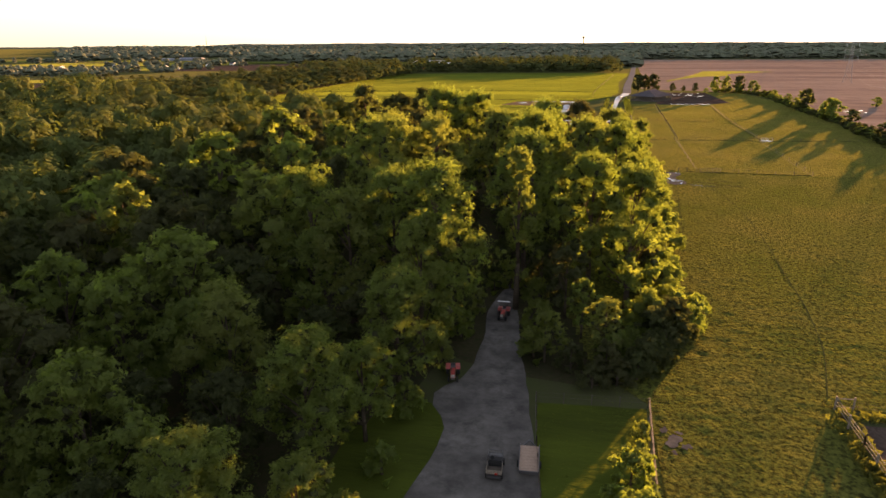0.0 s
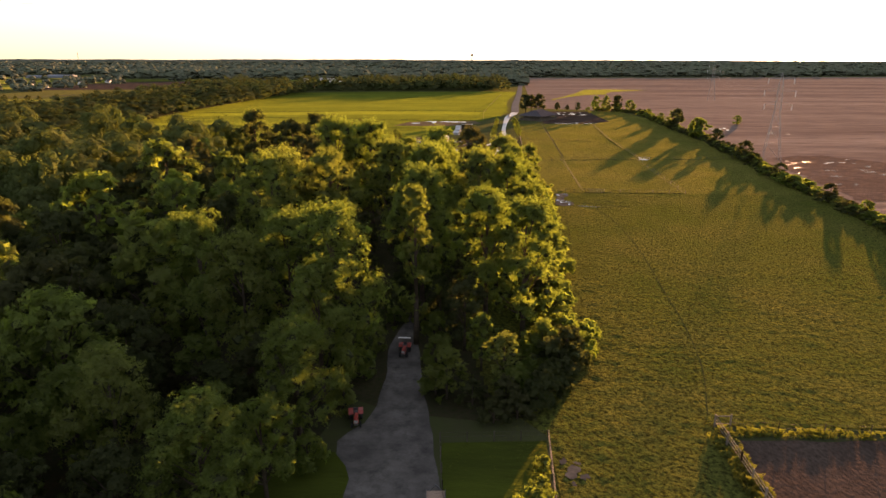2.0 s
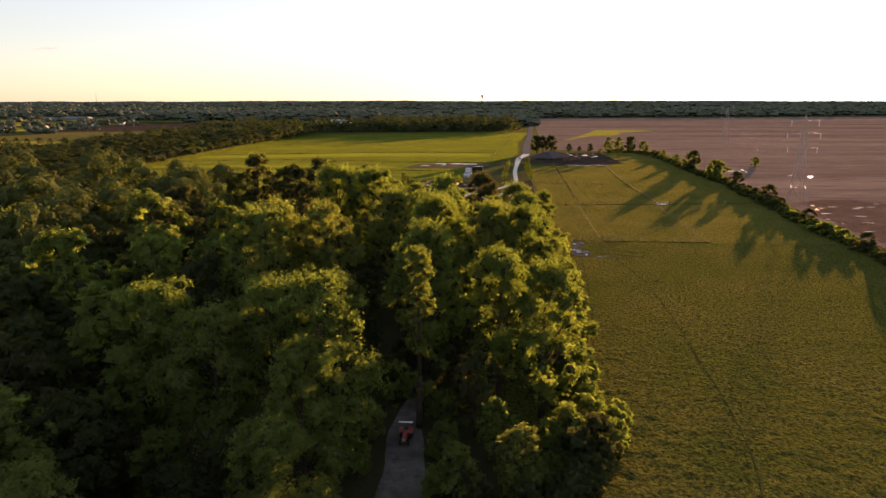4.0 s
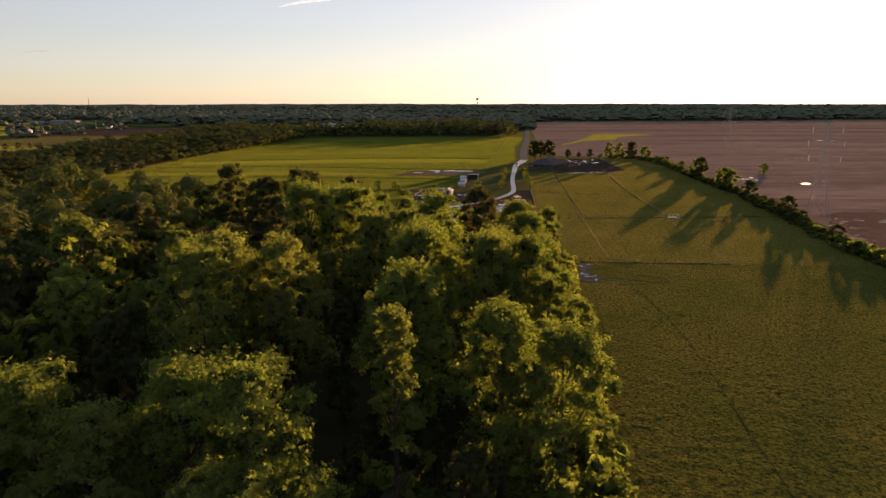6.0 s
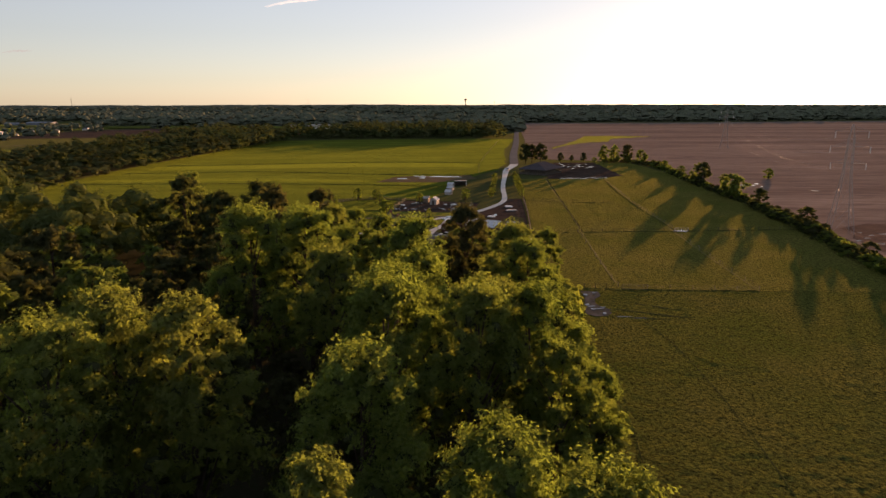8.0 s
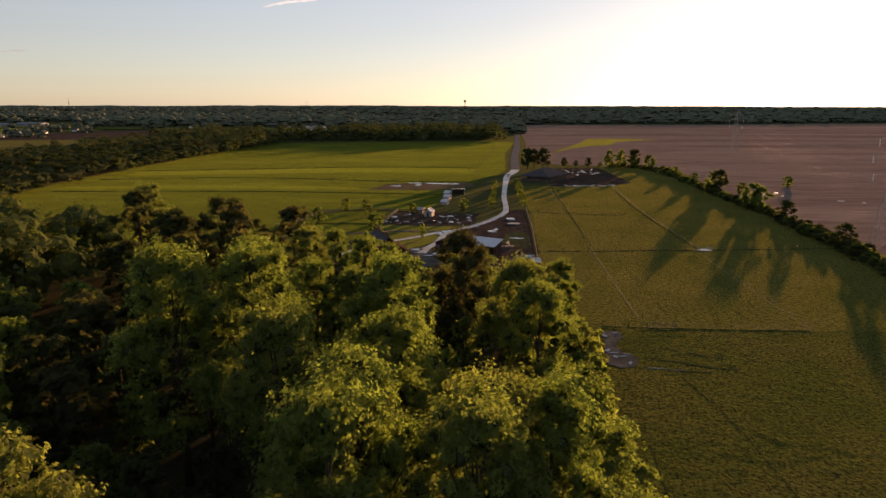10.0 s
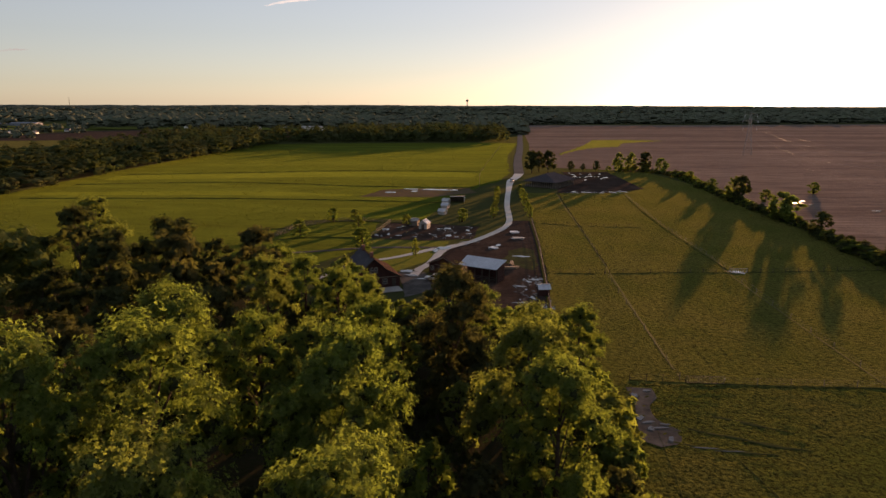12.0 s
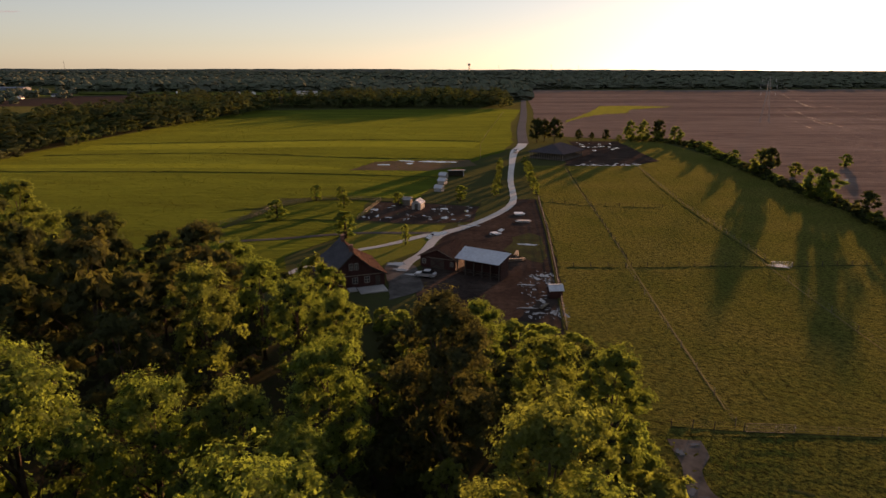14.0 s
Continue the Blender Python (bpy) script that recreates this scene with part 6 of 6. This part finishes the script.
def car(x, y, turn, paint, label):
    t = thing("car", label, "car", (x, y, 0.09), turn)
    low = [(-2.15, 0.3), (2.15, 0.3), (2.2, 0.62), (2.0, 0.82), (0.95, 0.92), (-1.9, 0.95), (-2.2, 0.8), (-2.2, 0.5)]
    part("body", Geo().hull([(-0.88, a, b) for a, b in low][::-1], [(0.88, a, b) for a, b in low][::-1]), paint, t)
    top = [(0.9, 0.93), (0.25, 1.42), (-1.1, 1.46), (-1.75, 0.96)]
    part("cabin", Geo().hull([(-0.8, a, b) for a, b in top], [(0.8, a, b) for a, b in top]), M_GLASS, t)
    part("roof", Geo().box(-0.72, -1.1, 1.45, 0.72, 0.22, 1.49), paint, t)
    for sx in (-1, 1):
        part("headlight", Geo().box(sx * 0.66 - 0.14, 2.1, 0.62, sx * 0.66 + 0.14, 2.2, 0.76), M_WHITE, t)
        part("tail_lamp", Geo().box(sx * 0.7 - 0.12, -2.23, 0.66, sx * 0.7 + 0.12, -2.18, 0.8), M_TAIL, t, "red tail lamp")
        for yy in (-1.35, 1.4):
            wheel(t, sx * 0.8, yy, 0.32, 0.2)
    return t


car(-6.6, 266.3, 78, M_SILVER, "silver car parked on the gravel before the barn")
car(26.2, 470, -12, M_WHITE, "white car standing on the drive")


# ---- power line ----
def pylon(x, y, turn, high, label):
    """A lattice tower with three pairs of arms and hanging insulators."""
    t = thing("power_pylon", label, "pylon", (x, y, 0), turn)
    k = high / 38.0
    lv = [(0, 3.4), (8, 2.5), (15, 1.75), (21, 1.15), (27, 0.95), (33, 0.8), (38, 0.1)]
    corner = ((-1, -1), (1, -1), (1, 1), (-1, 1))
    for cx, cy in corner:
        g = Geo()
        for i, (z, a) in enumerate(lv):
            g.v += [(cx * a + 0.085 * math.cos(q), cy * a + 0.085 * math.sin(q), z * k) for q in (0.79, 2.36, 3.93, 5.5)]
            if i:
                g.f += [(4 * i - 4 + q, 4 * i - 4 + (q + 1) % 4, 4 * i + (q + 1) % 4, 4 * i + q) for q in range(4)]
        g.f += [(3, 2, 1, 0), tuple(range(len(g.v) - 4, len(g.v)))]
        part("leg", g, M_STEEL, t)
    for i in range(4):
        (ax, ay), (bx, by) = corner[i], corner[(i + 1) % 4]
        g = Geo()
        for (z0, a), (z1, b) in zip(lv[:-1], lv[1:-1]):
            g.bar((ax * a, ay * a, z0 * k), (bx * b, by * b, z1 * k), 0.045, 0.045, 4).bar((bx * a, by * a, z0 * k), (ax * b, ay * b, z1 * k), 0.045, 0.045, 4).bar((ax * b, ay * b, z1 * k), (bx * b, by * b, z1 * k), 0.045, 0.045, 4)
        part("lattice", g, M_STEEL, t)
    for z, w in ((24.6, 5.0), (30.4, 5.6), (35.6, 4.6)):
        for sx in (-1, 1):
            part("arm", Geo().bar((sx * 0.8, -0.8, z * k), (sx * w, 0, z * k), 0.06, 0.05, 4).bar((sx * 0.8, 0.8, z * k), (sx * w, 0, z * k), 0.06, 0.05, 4).bar((sx * 0.7, 0, (z + 1.6) * k), (sx * w, 0, z * k), 0.05, 0.04, 4), M_STEEL, t)
            g = Geo()
            for j in range(16):
                zz, rr = z * k - 0.135 * j, 0.17 if j % 2 else 0.06
                g.v += [(sx * w + rr * math.cos(0.785 * q), rr * math.sin(0.785 * q), zz) for q in range(8)]
                if j:
                    g.f += [(8 * j - 8 + q, 8 * j - 8 + (q + 1) % 8, 8 * j + (q + 1) % 8, 8 * j + q) for q in range(8)]
            g.f += [tuple(range(8)), tuple(range(127, 119, -1))]
            # white colour stands in for sun glinting through the glass
            part("insulator", g, M_WHITE, t, "hanging string of glass insulators, white for their backlit glint")
    return t


LINE_TOP = 34.6
P0, P1 = (121.4, 276), (228, 652)
turn = -math.degrees(math.atan2(P1[0] - P0[0], P1[1] - P0[1]))
pylon(*P0, turn, LINE_TOP, "tall steel lattice pylon in the ploughed field")
pylon(*P1, turn, LINE_TOP, "far steel lattice pylon of the same power line")
sx_, sy_ = math.cos(radians(turn)), math.sin(radians(turn))
for z, w in ((24.6, 5.0), (30.4, 5.6), (35.6, 4.6)):
    for s in (-1, 1):
        g = Geo()
        last = None
        for i in range(25):
            u = i / 24
            p = (P0[0] + (P1[0] - P0[0]) * u + s * w * sx_, P0[1] + (P1[1] - P0[1]) * u + s * w * sy_, z * LINE_TOP / 38 - 2.03 - 9.0 * 4 * u * (1 - u) * 0.9)
            if last:
                g.bar(last, p, 0.02, 0.02, 4)
            last = p
        tagged(new("power_cable", g.mesh("power_cable", M_STEEL)), "sagging steel power cable between two pylons", "cable", "power cables")
for x, y, h in ((470, 4000, 46), (170, 3900, 42), (640, 4100, 46), (-1000, 4300, 48)):
    pylon(x, y, 20, h, "tiny far pylon on the horizon")
tank = thing("water_tower", "dark water tower on the far horizon", "water tower", (5, 4150, 0))
part("tank", Geo().bar((0, 0, 40), (0, 0, 43), 4, 9, 14).bar((0, 0, 43), (0, 0, 50), 9, 9, 14).bar((0, 0, 50), (0, 0, 53), 9, 2, 14), M_DARKPAINT, tank)
part("stem", Geo().bar((0, 0, 0), (0, 0, 40), 3, 2.5, 10), M_DARKPAINT, tank)
mast = thing("radio_mast", "thin radio mast on the far horizon", "mast", (-2600, 4400, 0))
for a in range(3):
    part("leg", Geo().bar((2.5 * math.cos(a * 2.1), 2.5 * math.sin(a * 2.1), 0), (0.8 * math.cos(a * 2.1), 0.8 * math.sin(a * 2.1), 62), 0.5, 0.35, 5), M_RUBBER, mast)
part("antenna", Geo().bar((0, 0, 58), (0, 0, 72), 0.9, 0.4, 6), M_DARKPAINT, mast)


# ---- two thin clouds, far behind everything ----
def cloud(start, end, thick, glow, veil, label):
    m = bpy.data.materials.new("thin_cloud")
    m.use_nodes = True
    n, l = m.node_tree.nodes, m.node_tree.links
    n.remove(n["Principled BSDF"])
    # emission supplies the cloud's brightness in place of sunlight falling on it
    e, clear, x = n.new("ShaderNodeEmission"), n.new("ShaderNodeBsdfTransparent"), n.new("ShaderNodeMixShader")
    e.inputs[0].default_value = (*glow, 1)
    r = ramp(n, l, noise_node(n, l, 0.02, 5, 0.6, (1.0, 1.0, 4.0)).outputs[0], [(0.35, (veil * 0.35,) * 3), (0.65, (veil,) * 3)])
    l.new(r.outputs[0], x.inputs[0])
    l.new(clear.outputs[0], x.inputs[1])
    l.new(e.outputs[0], x.inputs[2])
    l.new(x.outputs[0], n["Material Output"].inputs["Surface"])
    g, steps = Geo(), 30
    for layer, k in ((0, 1.0), (1, 0.55)):
        for i in range(steps + 1):
            u = i / steps
            c = Vector(start).lerp(Vector(end), u) + Vector((0, 30 * layer, thick * (0.3 * math.sin(5 * u) + 0.2 * wob(i * 0.3, layer, 1.0, 2))))
            h = thick * k * math.sin(math.pi * min(1, u * 1.02)) ** 0.8 * (0.8 + 0.5 * wob(i * 0.45, 3, 1.0, 1))
            g.v += [(c.x, c.y, c.z - h * 0.5), (c.x, c.y - 12 * k, c.z), (c.x, c.y, c.z + h * 0.5)]
            if i:
                q = len(g.v) - 6
                g.f += [(q, q + 3, q + 4, q + 1), (q + 1, q + 4, q + 5, q + 2)]
    return tagged(new("cloud", g.mesh("cloud", m, True)), label, "cloud", "", "structure")


cloud((-1225, 4244, 607), (-880, 4330, 672), 20, (0.46, 0.45, 0.41), 0.6, "thin white streak of cloud in the pale sky")
cloud((-2500, 3660, 303), (-2394, 3730, 324), 12, (0.2, 0.195, 0.195), 0.5, "small grey wisp of cloud low in the sky")


# ---- the far village ----
def far_shed(x, y, turn, L, W, eave, ridge, wall, roof, label):
    t = thing("farm_building", label, "building", (x, y, 0), turn)
    gable_walls(t, L, W, eave, ridge, wall)
    gable_roof(t, L, W, eave, ridge, roof, 0.4, 0)
    for k in range(3):
        window(t, W / 2 + 0.01, -L / 3 + k * L / 3, 1.2, 1.4, 1.4, "x+", False)
        window(t, -W / 2 - 0.01, -L / 3 + k * L / 3, 1.2, 1.4, 1.4, "x-", False)
    return t


far_shed(-232, 1112, 84, 34, 12, 4, 6, M_WHITE, M_TIN_DULL, "long white metal farm shed beyond the tree belt")
far_shed(-794, 1284, 86, 50, 20, 4.4, 6.0, M_HALL, M_HALL, "large pale flat-looking hall far across the fields")
far_shed(-838, 1272, 86, 30, 15, 3.6, 5.0, M_HALL, M_HALL, "low pale grey hall beside the large one")
for x, y, a in ((-617, 923, 20), (-618, 985, 70), (-574, 889, 30), (-582, 987, 10), (-578, 1057, 80), (-713, 936, 40), (-677, 918, 75), (-760, 880, 15), (-452, 1173, 0), (-345, 1130, 60), (-322, 1136, 20), (-280, 1140, 75)):
    far_shed(x, y, a, 9, 6.5, 2.6, 4.4, M_WHITE, M_SHINGLE_GREY if (x + y) % 2 else M_TIN_DULL, "small white house with a grey roof in the far village")
